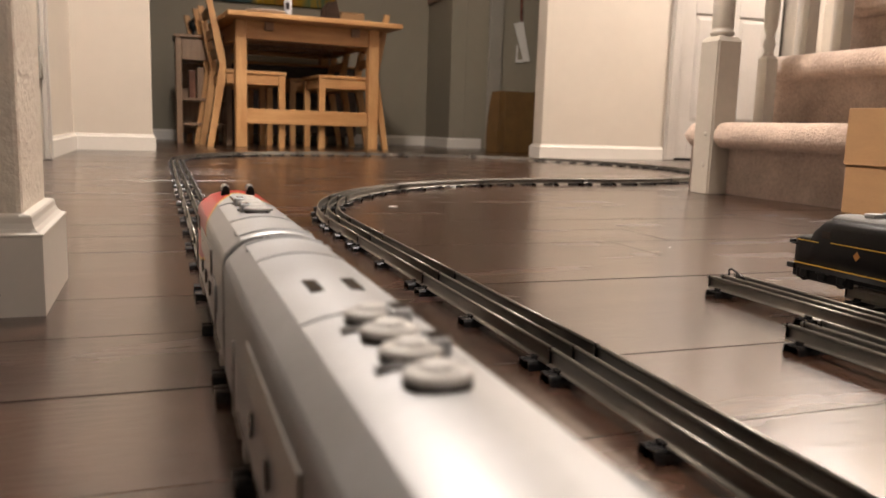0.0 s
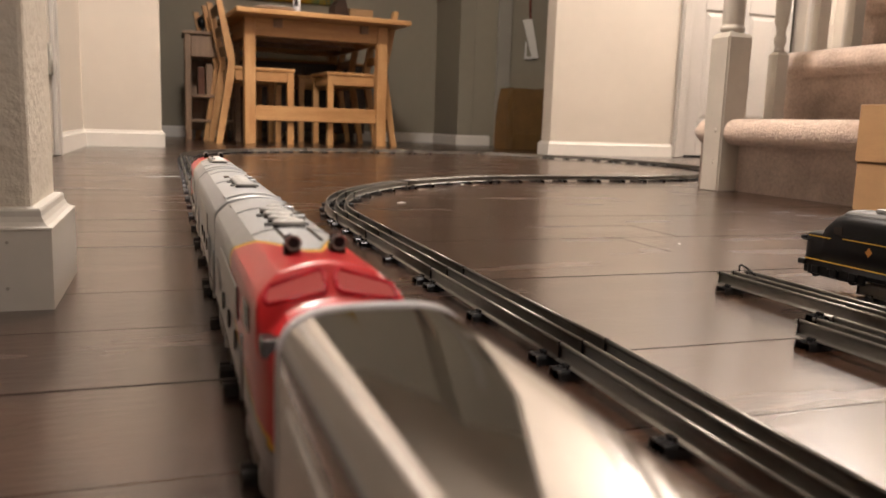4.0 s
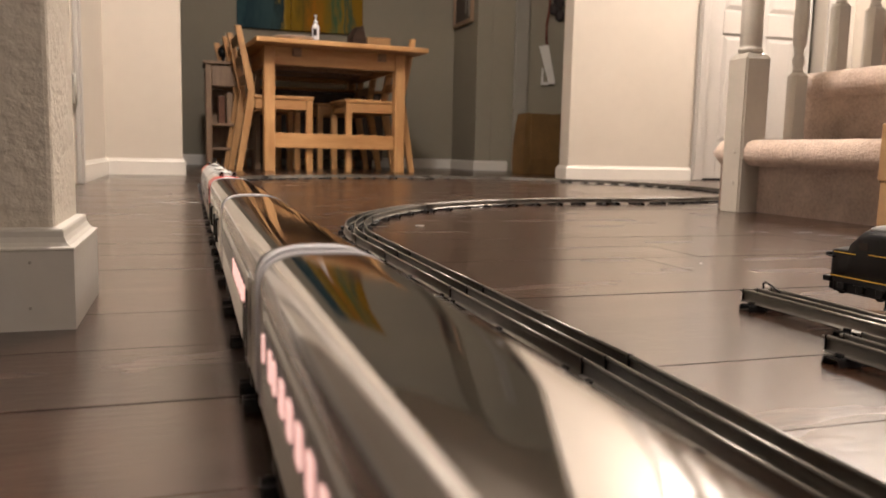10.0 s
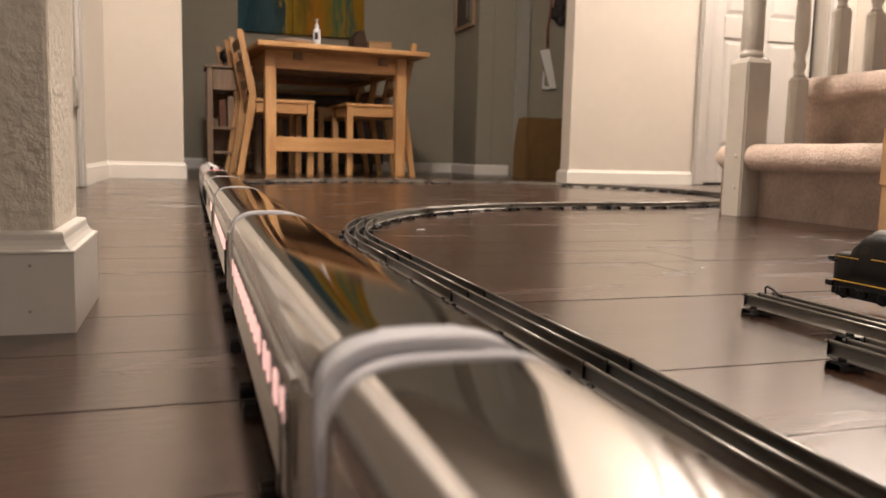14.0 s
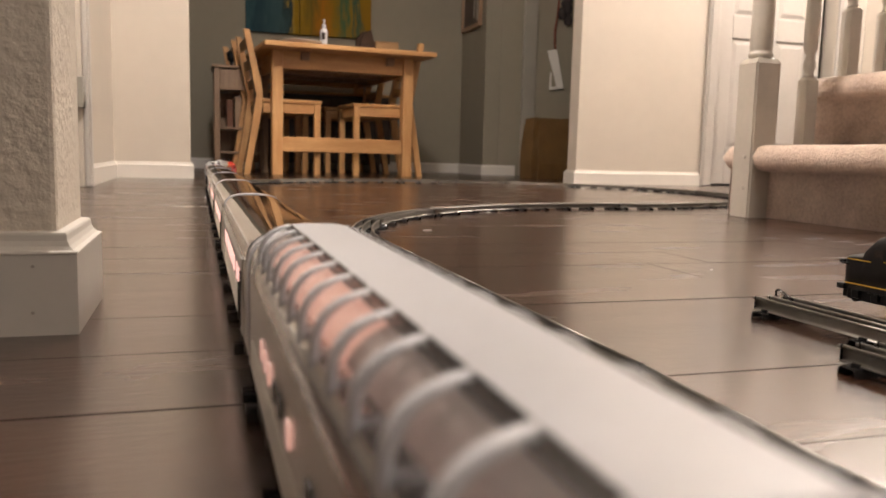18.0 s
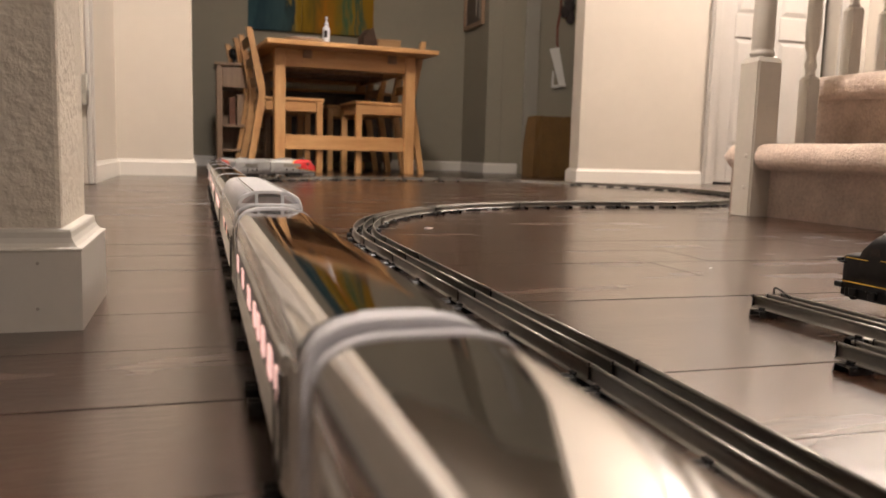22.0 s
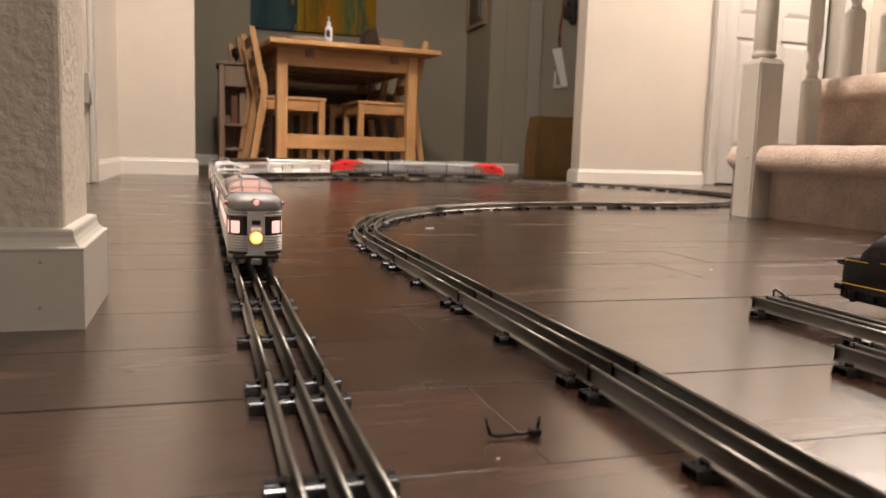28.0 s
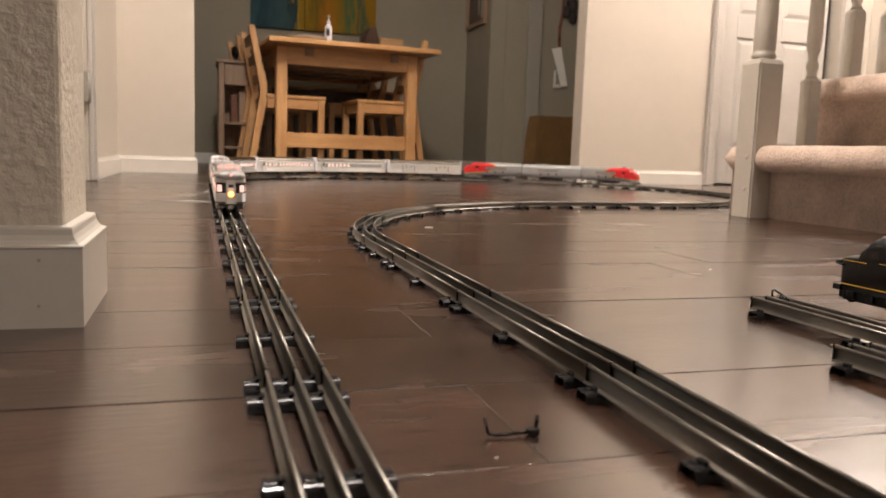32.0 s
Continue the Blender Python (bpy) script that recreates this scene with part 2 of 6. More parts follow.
M["band"] = material("dark_window_band", (0.035, 0.028, 0.026), 0.25, vary=0.2, scale=30)
M["truck"] = material("dark_cast_truck", (0.045, 0.043, 0.042), 0.45, metal=0.4, vary=0.3, scale=60)
M["truck_silver"] = material("silver_cast_truck", (0.40, 0.39, 0.37), 0.4, metal=0.5, vary=0.2, scale=60)
M["wheel"] = material("steel_wheel", (0.25, 0.24, 0.23), 0.3, metal=0.9, vary=0.2, scale=60)
M["black"] = material("black_paint", (0.006, 0.006, 0.0065), 0.42, vary=0.3, scale=40, spec=0.22)
M["yellow"] = material("yellow_paint", (0.70, 0.42, 0.05), 0.45, vary=0.08, scale=60)
M["red"] = material("red_plastic", (0.55, 0.015, 0.03), 0.2, vary=0.1, scale=40)
M["loco"] = warbonnet()
M["lit"] = glow("lit_window", (1.0, 0.55, 0.48), 1.0)
M["lit_dim"] = glow("dim_lit_window", (1.0, 0.52, 0.42), 0.5)
M["dome_lit"] = glow("lit_dome_interior", (1.0, 0.45, 0.32), 0.55, (0.5, 0.4, 0.37))
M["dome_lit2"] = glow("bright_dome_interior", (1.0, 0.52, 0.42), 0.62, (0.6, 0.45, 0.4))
M["headlight"] = glow("orange_headlight", (1.0, 0.28, 0.12), 2.2)
M["headlight_front"] = glow("warm_headlight", (1.0, 0.82, 0.5), 9.0)
M["drumhead"] = glow("yellow_lit_sign", (1.0, 0.66, 0.16), 2.6)
M["drum_orange"] = glow("orange_lit_sign", (1.0, 0.40, 0.02), 1.4)
M["roof_end"] = material("dull_silver_paint", (0.29, 0.29, 0.29), 0.55, metal=0.4, vary=0.18, scale=60)
M["windshield"] = glow("warm_lit_windshield", (1.0, 0.15, 0.12), 0.34, (0.04, 0.01, 0.01))
M["bulb"] = glow("warm_bulb", (1.0, 0.80, 0.66), 5.0)
M["dome_frame"] = material("grey_dome_frame", (0.46, 0.39, 0.39), 0.4, vary=0.08, scale=30)
M["dome_pink"] = material("pinkish_translucent_plastic", (0.50, 0.43, 0.43), 0.38, vary=0.06, scale=30)
M["dome_dim"] = material("dim_pink_interior", (0.52, 0.38, 0.34), 0.6, vary=0.25, scale=50)
M["marker"] = glow("pink_marker_light", (1.0, 0.28, 0.25), 1.0)
M["glass"] = clear("clear_plastic")
M["shade"] = glow("lamp_glass", (1.0, 0.8, 0.6), 4.0)
M["plastic_white"] = material("white_plastic", (0.75, 0.74, 0.76), 0.35, vary=0.03, scale=20)
M["paper"] = material("white_paper", (0.68, 0.66, 0.62), 0.8, vary=0.04, scale=20)
M["dark_cloth"] = material("dark_cloth", (0.03, 0.022, 0.02), 0.9, vary=0.3, scale=20, bump=0.5, bump_scale=60)
M["leather"] = material("red_brown_leather", (0.16, 0.045, 0.025), 0.6, vary=0.2, scale=20)
M["brass"] = material("dark_brass", (0.22, 0.17, 0.11), 0.4, metal=0.8, vary=0.2, scale=40)
M["espresso"] = material("dark_stained_wood", (0.030, 0.018, 0.012), 0.4, second=(0.07, 0.04, 0.028), scale=6, stretch=(0.8, 6, 6))
M["grille"] = material("steel_grille", (0.34, 0.33, 0.31), 0.32, metal=0.85, vary=0.15, scale=60)

# ---- mesh helpers ----


def box(bm, x0, x1, y0, y1, z0, z1, bevel=0.0, m=None):
    v = [bm.verts.new((x, y, z)) for x in (x0, x1) for y in (y0, y1) for z in (z0, z1)]
    f = [bm.faces.new([v[i] for i in q]) for q in ((0, 1, 3, 2), (4, 6, 7, 5), (0, 4, 5, 1), (2, 3, 7, 6), (0, 2, 6, 4), (1, 5, 7, 3))]
    vs = v
    if bevel:
        r = bmesh.ops.bevel(bm, geom=list({e for q in f for e in q.edges}), offset=bevel, segments=2, profile=0.5, affect="EDGES")
        vs = r["verts"]
    if m is not None:
        bmesh.ops.transform(bm, matrix=m, verts=vs)
    return vs


def loft(bm, rings, closed=True, caps=(True, True), smooth=True):
    """Skin a row of rings, each a list of points, that run the same way round."""
    rows = [[bm.verts.new(p) for p in ring] for ring in rings]
    k = len(rows[0])
    for a, b in zip(rows, rows[1:]):
        for i in range(k if closed else k - 1):
            f = bm.faces.new((a[i], a[(i + 1) % k], b[(i + 1) % k], b[i]))
            f.smooth = smooth
    if caps[0]:
        bm.faces.new(rows[0][::-1])
    if caps[1]:
        bm.faces.new(rows[-1])
    return rows


def lathe(bm, profile, n=20, m=Matrix(), smooth=True):
    """Turn (radius, height) round z, then place by m."""
    rings = [[m @ Vector((r * math.cos(2 * math.pi * i / n), r * math.sin(2 * math.pi * i / n), z)) for i in range(n)] for r, z in profile]
    return loft(bm, rings, smooth=smooth)


def rod(bm, a, b, r, n=8):
    a, b = Vector(a), Vector(b)
    q = (b - a).to_track_quat("Z", "Y").to_matrix().to_4x4()
    return lathe(bm, [(r, 0), (r, (b - a).length)], n, Matrix.Translation(a) @ q)


def finish(name, bm, mat, parent=None, label="", m=None, bevel=0.0):
    bmesh.ops.recalc_face_normals(bm, faces=bm.faces)
    d = bpy.data.meshes.new(name)
    bm.to_mesh(d)
    bm.free()
    d.materials.append(mat)
    o = new(name, d)
    if parent is not None:
        o.parent = parent
    if m is not None:
        o.matrix_basis = m
    if label:
        o["label"] = label
    return o


def part(name, bm, mat, parent, label="", m=None):
    return finish(name, bm, mat, parent, label, m)


def same(name, ob, parent, m, label=""):
    """Another part on the mesh of ob."""
    o = new(name, ob.data)
    o.parent = parent
    o.matrix_basis = m
    if label:
        o["label"] = label
    return o


def thing(name, label, category, group="", kind="", m=None):
    o = tagged(new(name), label, category, group, kind)
    if m is not None:
        o.matrix_basis = m
    return o


def box_part(name, mat, parent, x0, x1, y0, y1, z0, z1, bevel=0.0, label="", m=None):
    bm = bmesh.new()
    box(bm, x0, x1, y0, y1, z0, z1, bevel)
    return part(name, bm, mat, parent, label, m)


def slab(name, mat, x0, x1, y0, y1, z0, z1, label, category, bevel=0.0):
    bm = bmesh.new()
    box(bm, x0, x1, y0, y1, z0, z1, bevel)
    return tagged(finish(name, bm, mat), label, category, kind="structure")

# ---- the house ----
H = 2.6
slab("ceiling", M["ceiling"], -2.7, 4.1, -4.9, 6.5, H, H + 0.1, "white textured ceiling over the hall and dining room", "ceiling")
floor = slab("floor", M["joint"], -2.7, 4.1, -4.9, 6.5, -0.06, -0.004, "dark brown hardwood plank floor with a satin gloss", "floor")

X1 = 2.016


def wall(name, mat, x0, x1, y0, y1, label, z0=0.0, z1=H):
    return slab(name, mat, x0, x1, y0, y1, z0, z1, label, "wall", 0.004)


wall("wall_column", M["wall_rough"], -2.6, -0.0995, 0.650, 0.775, "cream textured wall end beside the track")
wall("wall_west", M["wall"], -0.49, -0.37, 2.96, 4.08, "cream painted side wall of the hall")
wall("wall_closet", M["wall"], -0.49, -0.37, 0.776, 2.05, "cream painted wall behind the wall end")
wall("wall_stub", M["wall"], -0.400, -0.033, 3.955, 4.077, "cream painted wall end at the dining room opening")
wall("wall_dining_front", M["wall_dining"], -1.6, -0.491, 3.955, 4.08, "grey painted dining room front wall")
wall("wall_dining_west", M["wall_dining"], -1.72, -1.601, 3.955, 6.40, "grey painted dining room side wall")
wall("wall_dining_back", M["wall_dining"], -1.6, 2.08, 6.28, 6.40, "grey green painted dining room back wall")
wall("wall_jog", M["wall_dining"], 2.08, 2.20, 5.72, 6.40, "grey green painted wall jog in shade")
wall("wall_nook", M["wall_dining"], 2.201, 4.1, 5.72, 5.84, "grey green painted wall behind the paper bag")
wall("wall_hall", M["wall"], X1, 2.885, 4.02, 4.13, "cream painted wall between the dining room and the closet door")
wall("wall_hall_east", M["wall"], 3.73, 3.949, 4.02, 4.13, "cream painted wall right beside the panel door")
wall("wall_hall_over", M["wall"], 2.8855, 3.7295, 4.02, 4.13, "cream painted wall over the panel door", 2.06, H)
wall("wall_east", M["wall"], 3.95, 4.07, -4.8, 4.30, "pale painted wall behind the stairs")
wall("wall_east_dining", M["wall_dining"], 3.95, 4.07, 4.301, 5.719, "grey painted wall of the nook")
wall("wall_south", M["wall"], -2.7, 4.07, -4.9, -4.801, "cream painted wall at the far end of the room")
wall("wall_west_room", M["wall"], -2.70, -2.601, -4.8, 0.80, "cream painted side wall of the room")
wall("wall_closet_back", M["wall"], -1.10, -0.98, 0.777, 3.954, "cream painted wall of the closet")


def base_profile(h=0.083, t=0.013):
    return [(0, 0), (t, 0), (t, h * 0.785), (t * 1.06, h * 0.795), (t * 1.04, h * 0.812), (t * 0.80, h * 0.825), (t * 0.62, h * 0.86), (t * 0.50, h * 0.91), (t * 0.47, h * 0.965), (t * 0.40, h * 0.985), (0, h)]


def baseboard(points, label, h=0.083, t=0.013, name="baseboard"):
    """Moulded board along a line on the floor; the room lies to the right of the way it runs. Corners are mitred."""
    pts = [Vector((x, y)) for x, y in points]
    norms = []
    for a, b in zip(pts, pts[1:]):
        d = (b - a).normalized()
        norms.append(Vector((d.y, -d.x)))
    rings = []
    for i, p in enumerate(pts):
        if i == 0:
            off = norms[0]
        elif i == len(pts) - 1:
            off = norms[-1]
        else:
            s = norms[i - 1] + norms[i]
            off = s / (s.dot(norms[i]))
        rings.append([(p.x + off.x * d, p.y + off.y * d, z) for d, z in base_profile(h, t)])
    bm = bmesh.new()
    loft(bm, rings, smooth=False)
    return tagged(finish(name, bm, M["trim"]), label, "baseboard", kind="structure")


pillar_base = baseboard([(-2.5, 0.650), (-0.0995, 0.650), (-0.0995, 0.775), (-0.36, 0.775)], "white moulded baseboard round the wall end", 0.0760, 0.0145)
for x, z in ((-0.1145, 0.0515), (-0.1155, 0.0172), (-0.52, 0.0515), (-0.52, 0.018)):
    bm = bmesh.new()
    lathe(bm, [(0.0013, 0.0), (0.0013, 0.0004), (0.0007, 0.0006)], 10, Matrix.Translation((x, 0.6356, z)) @ Matrix.Rotation(math.pi / 2, 4, "X"))
    part("nail_head", bm, M["taupe"], pillar_base)
baseboard([(-0.37, 3.04), (-0.37, 3.955), (-0.033, 3.955), (-0.033, 4.08), (-0.5, 4.08)], "white moulded baseboard along the hall", 0.076, 0.014)
baseboard([(2.6, 4.13), (X1, 4.13), (X1, 4.02), (2.816, 4.02)], "white moulded baseboard under the cream wall", 0.076, 0.014)
baseboard([(-1.6, 6.28), (2.08, 6.28), (2.08, 5.72), (2.344, 5.72)], "white moulded baseboard of the dining room", 0.076, 0.014)
baseboard([(3.80, 4.02), (3.95, 4.02), (3.95, 2.2)], "white moulded baseboard at the panel door", 0.076, 0.014)


def casing(name, x0, x1, y, z1, label, w=0.075, t=0.018, along="x"):
    """Moulded door trim: two uprights and a head; the room lies towards -y (or +x)."""
    o = thing(name, label, "door casing", kind="structure")

    def put(nm, a0, a1, z0, zz):
        bm = bmesh.new()
        if along == "x":
            box(bm, a0, a1, y - t, y - 0.001, z0, zz, 0.004)
            box(bm, a0 + 0.012, a1 - 0.03, y - t - 0.006, y - t - 0.0005, z0, zz, 0.0025)
        else:
            box(bm, y + 0.001, y + t, a0, a1, z0, zz, 0.004)
            box(bm, y + t + 0.0005, y + t + 0.006, a0 + 0.012, a1 - 0.03, z0, zz, 0.0025)
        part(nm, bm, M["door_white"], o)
    put("upright", x0 - w, x0, 0.001, z1)
    put("upright", x1, x1 + w, 0.001, z1)
    put("head", x0 - w, x1 + w, z1 + 0.001, z1 + w)
    return o


def panel_door(name, x0, x1, y, label, z1=2.03, m=None):
    """Six-panel door that faces -y."""
    o = thing(name, label, "door", kind="structure")
    w = x1 - x0
    s, mid = 0.11, (x0 + x1) / 2
    rails = [(0.012, 0.225), (0.87, 1.00), (1.60, 1.70), (z1 - 0.11, z1)]
    bm = bmesh.new()
    box(bm, x0, x1, y + 0.010, y + 0.035, 0.012, z1)
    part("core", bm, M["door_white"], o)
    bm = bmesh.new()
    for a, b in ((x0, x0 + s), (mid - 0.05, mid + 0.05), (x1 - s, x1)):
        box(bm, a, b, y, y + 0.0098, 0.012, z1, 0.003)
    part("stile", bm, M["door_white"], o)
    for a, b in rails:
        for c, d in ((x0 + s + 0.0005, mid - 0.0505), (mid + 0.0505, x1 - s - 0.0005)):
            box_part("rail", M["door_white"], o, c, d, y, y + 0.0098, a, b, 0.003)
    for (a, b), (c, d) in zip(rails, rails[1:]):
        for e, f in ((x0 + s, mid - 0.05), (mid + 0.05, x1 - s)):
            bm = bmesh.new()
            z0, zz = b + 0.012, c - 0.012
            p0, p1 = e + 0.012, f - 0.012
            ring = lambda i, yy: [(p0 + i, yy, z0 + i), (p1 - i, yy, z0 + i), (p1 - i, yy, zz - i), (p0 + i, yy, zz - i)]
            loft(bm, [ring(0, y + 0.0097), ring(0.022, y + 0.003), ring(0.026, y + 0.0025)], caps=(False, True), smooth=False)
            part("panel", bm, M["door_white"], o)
    return o


panel_door("door_1", 2.907, 3.655, 4.060, "white painted six-panel door, closed")
casing("trim_door_1", 2.885, 3.73, 4.02, 2.06, "white moulded casing of the panel door", w=0.068)
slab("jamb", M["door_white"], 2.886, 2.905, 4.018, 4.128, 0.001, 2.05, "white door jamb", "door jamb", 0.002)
slab("threshold", M["black"], 2.907, 3.72, 4.050, 4.11, 0.001, 0.010, "black door sweep along the floor", "threshold", 0.002)
slab("trim_nook", M["nook_trim"], 2.378, 2.487, 5.690, 5.719, 0.001, 2.1, "grey painted door casing upright in the nook", "door casing", 0.004)
# closet door in the side wall, hung on a hinge
door2 = thing("door_2", "white painted closet door, closed", "door", kind="structure")
box_part("leaf", M["trim"], door2, -0.425, -0.390, 2.06, 2.945, 0.01, 2.03, 0.003)
for z in (0.27, 1.0, 1.75):
    bm = bmesh.new()
    box(bm, -0.3895, -0.3655, 2.935, 2.958, z, z + 0.10, 0.001)
    rod(bm, (-0.366, 2.95, z - 0.004), (-0.366, 2.95, z + 0.104), 0.006)
    part("hinge", bm, M["nook_trim"], door2, "grey painted hinge")
casing("trim_door_2", 2.05, 2.96, -0.37, 2.06, "white moulded casing of the closet door", along="y")

# floor boards, run across the hall
BOARD, START = 0.1238, 0.3180
rng = random.Random(4)
BOARD_MESH = {}


def board_mesh(length, mat):
    key = (round(length, 3), mat.name)
    if key not in BOARD_MESH:
        b, h = 0.00065, 0.00070
        lx, ly = length / 2 - 0.0001, BOARD / 2 - 0.0001
        top = [(-lx + b, -ly + b, 0), (lx - b, -ly + b, 0), (lx - b, ly - b, 0), (-lx + b, ly - b, 0)]
        low = [(-lx, -ly, -h), (lx, -ly, -h), (lx, ly, -h), (-lx, ly, -h)]
        bot = [(x, y, -0.004) for x, y, z in low]
        f = [(0, 1, 2, 3)] + [(i, 4 + i, 4 + (i + 1) % 4, (i + 1) % 4) for i in range(4)] + [(4 + i, 8 + i, 8 + (i + 1) % 4, 4 + (i + 1) % 4) for i in range(4)]
        d = bpy.data.meshes.new("plank")
        d.from_pydata(top + low + bot, [], f)
        d.materials.append(mat)
        BOARD_MESH[key] = d
    return BOARD_MESH[key]


def lay_boards():
    far_v, far_f = [], []
    row = 0
    y = START + BOARD / 2 - 42 * BOARD
    while y < 6.35:
        i = round((y - BOARD / 2 - START) / BOARD)
        x = -2.6 - rng.uniform(0, 1.1)
        if i == 0:
            x = 0.1535 - 3 * 1.22
        if i == 2:
            x = 0.168 - 4 * 0.915
        while x < 3.95:
            n = rng.choice((0.61, 0.915, 1.22, 1.22))
            if i in (0, 2):
                n = (1.22, 1.22, 0.915)[i]
            a, b = max(x, -2.6), min(x + n, 3.95)
            if y < 0.65:
                pass
            elif a < -1.7:
                a = -1.7
            if b - a < 0.02:
                x += n
                continue
            mid, size = (a + b) / 2, b - a
            if -0.35 < y < 4.6 and mid > -0.9 and mid < 3.3:
                o = new("plank", board_mesh(size, M["plank"]))
                o.parent = floor
                o.location = (mid, y, rng.uniform(-0.0003, 0.0002))
            else:
                k = len(far_v)
                d = board_mesh(size, M["plank"])
                far_v += [(v.co.x + mid, v.co.y + y, v.co.z) for v in d.vertices]
                far_f += [tuple(k + j for j in p.vertices) for p in d.polygons]
            x += n
        y += BOARD
    d = bpy.data.meshes.new("plank_field")
    d.from_pydata(far_v, [], far_f)
    d.materials.append(M["plank_far"])
    o = new("plank_field", d)
    o.parent = floor
    o["kind"] = "stuff"


# ---- track ----
RAILX = (-0.0159, 0.0, 0.0159)
TOP = 0.0175
RAIL = ([(-0.0034, 0.0060), (-0.0033, 0.0066), (-0.0010, 0.0071), (-0.0004, 0.0085), (-0.0004, 0.0142)]
        + [(0.00135 * math.sin(radians(u)), 0.01615 + 0.00135 * math.cos(radians(u))) for u in range(-150, 151, 25)]
        + [(0.0004, 0.0142), (0.0004, 0.0085), (0.0010, 0.0071), (0.0033, 0.0066), (0.0034, 0.0060)])


def tie_mesh():
    bm = bmesh.new()
    w = 0.0272
    prof = [(-0.0080, 0.0), (-0.0074, -0.0), (-0.0056, 0.0050), (0.0056, 0.0050), (0.0074, 0.0), (0.0080, 0.0), (0.0072, 0.0040), (0.0064, 0.0056), (0.0050, 0.0060), (0.0018, 0.0060),
            (0.0010, 0.0053), (-0.0010, 0.0053), (-0.0018, 0.0060), (-0.0050, 0.0060), (-0.0064, 0.0056), (-0.0072, 0.0040)]
    loft(bm, [[(x, y, z) for y, z in prof] for x in (-w, w)], smooth=False)
    for x in RAILX:
        for s in (-1, 1):
            box(bm, x + s * 0.0024, x + s * 0.0050, -0.0030, 0.0030, 0.0060, 0.0080)
    bmesh.ops.recalc_face_normals(bm, faces=bm.faces)
    d = bpy.data.meshes.new("tie")
    bm.to_mesh(d)
    bm.free()
    d.materials.append(M["tie"])
    return d


TIE = tie_mesh()
SECTION = 0.254
CURVE_R = 0.89


def track_section(kind, label):
    """A length of three-rail track that starts at the origin and runs along +y; kind is its length, or "right" / "left" for an eighth turn's half."""
    o = thing("track_section", label, "toy track", "sections of the toy railway")

    def at(u):
        if isinstance(kind, float):
            return Vector((0, u * kind, 0)), 0.0
        s = 1 if kind == "right" else -1
        a = u * math.pi / 8
        return Vector((s * CURVE_R * (1 - math.cos(a)), CURVE_R * math.sin(a), 0)), -s * a
    n = 1 if isinstance(kind, float) else 8
    for x in RAILX:
        bm = bmesh.new()
        rings = []
        for i in range(n + 1):
            u = i / n
            u = 0.0018 if i == 0 else 0.9982 if i == n else u
            p, a = at(u)
            rot = Matrix.Rotation(a, 3, "Z")
            rings.append([p + rot @ Vector((x + q, 0, z)) for q, z in RAIL])
        loft(bm, rings)
        for e in bm.edges:
            e.smooth = len(e.link_faces) == 2 and e.link_faces[0].normal.dot(e.link_faces[1].normal) > 0.7
        part("rail", bm, M["tin"], o)
        p, a = at(1.0)
        bm = bmesh.new()
        rot = Matrix.Rotation(a, 3, "Z")
        rod(bm, p + rot @ Vector((x, -0.004, 0.0155)), p + rot @ Vector((x, 0.004, 0.0155)), 0.0013, 6)
        part("pin", bm, M["tin"], o)
        bm = bmesh.new()
        box(bm, x - 0.0016, x + 0.0016, -0.0004, 0.0004, 0.0066, 0.0177, m=Matrix.Translation(p) @ Matrix.Rotation(a, 4, "Z"))
        part("rail_joint", bm, M["black"], o, "dark joint between rail ends")
    length = kind if isinstance(kind, float) else CURVE_R * math.pi / 8
    e = 0.016 / length
    for u in (e, 0.5, 1 - e) if isinstance(kind, float) else (e, 0.275, 0.5, 0.725, 1 - e):
        p, a = at(u)
        q = new("tie", TIE)
        q.parent = o
        q.matrix_basis = Matrix.Translation(p) @ Matrix.Rotation(a, 4, "Z")
    return o


SEG = []  # (length, x, y, heading, turn): the line of the loop, for track and trains alike


def line_out(x, y, a, legs):
    """a: heading to the right of +y. legs: lengths of straight, +n / -n eighth-halves to the right / left, or a kink at a joint in degrees."""
    out = []
    for leg in legs:
        if isinstance(leg, str):
            a += radians(float(leg))
        elif isinstance(leg, float):
            out.append((leg, x, y, a, 0.0))
            x, y = x + leg * math.sin(a), y + leg * math.cos(a)
        else:
            turn = math.pi / 8 * leg
            length = CURVE_R * abs(turn)
            out.append((length, x, y, a, turn / length))
            k = turn / length
            x, y = x + (math.cos(a) - math.cos(a + turn)) / k, y + (math.sin(a + turn) - math.sin(a)) / k
            a += turn
    return out


LOOP_X, LOOP_Y0 = 0.0503, 0.182 - 17 * SECTION
S0 = LOOP_Y0
LOOP = line_out(LOOP_X, LOOP_Y0, 0.0, [2.88 - LOOP_Y0, 4, 0.1880, 8, -4, 0.177, SECTION * 2, "2.0", SECTION * 2, "-2.0", SECTION * 13])


def on_loop(s):
    """Place and heading at the path length s; on the first straight s is simply y."""
    d = s - S0
    for length, x, y, a, k in LOOP:
        if d <= length or (length, x, y, a, k) == LOOP[-1]:
            if k == 0:
                return x + d * math.sin(a), y + d * math.cos(a), a
            b = a + k * d
            return x + (math.cos(a) - math.cos(b)) / k, y + (math.sin(b) - math.sin(a)) / k, b
        d -= length


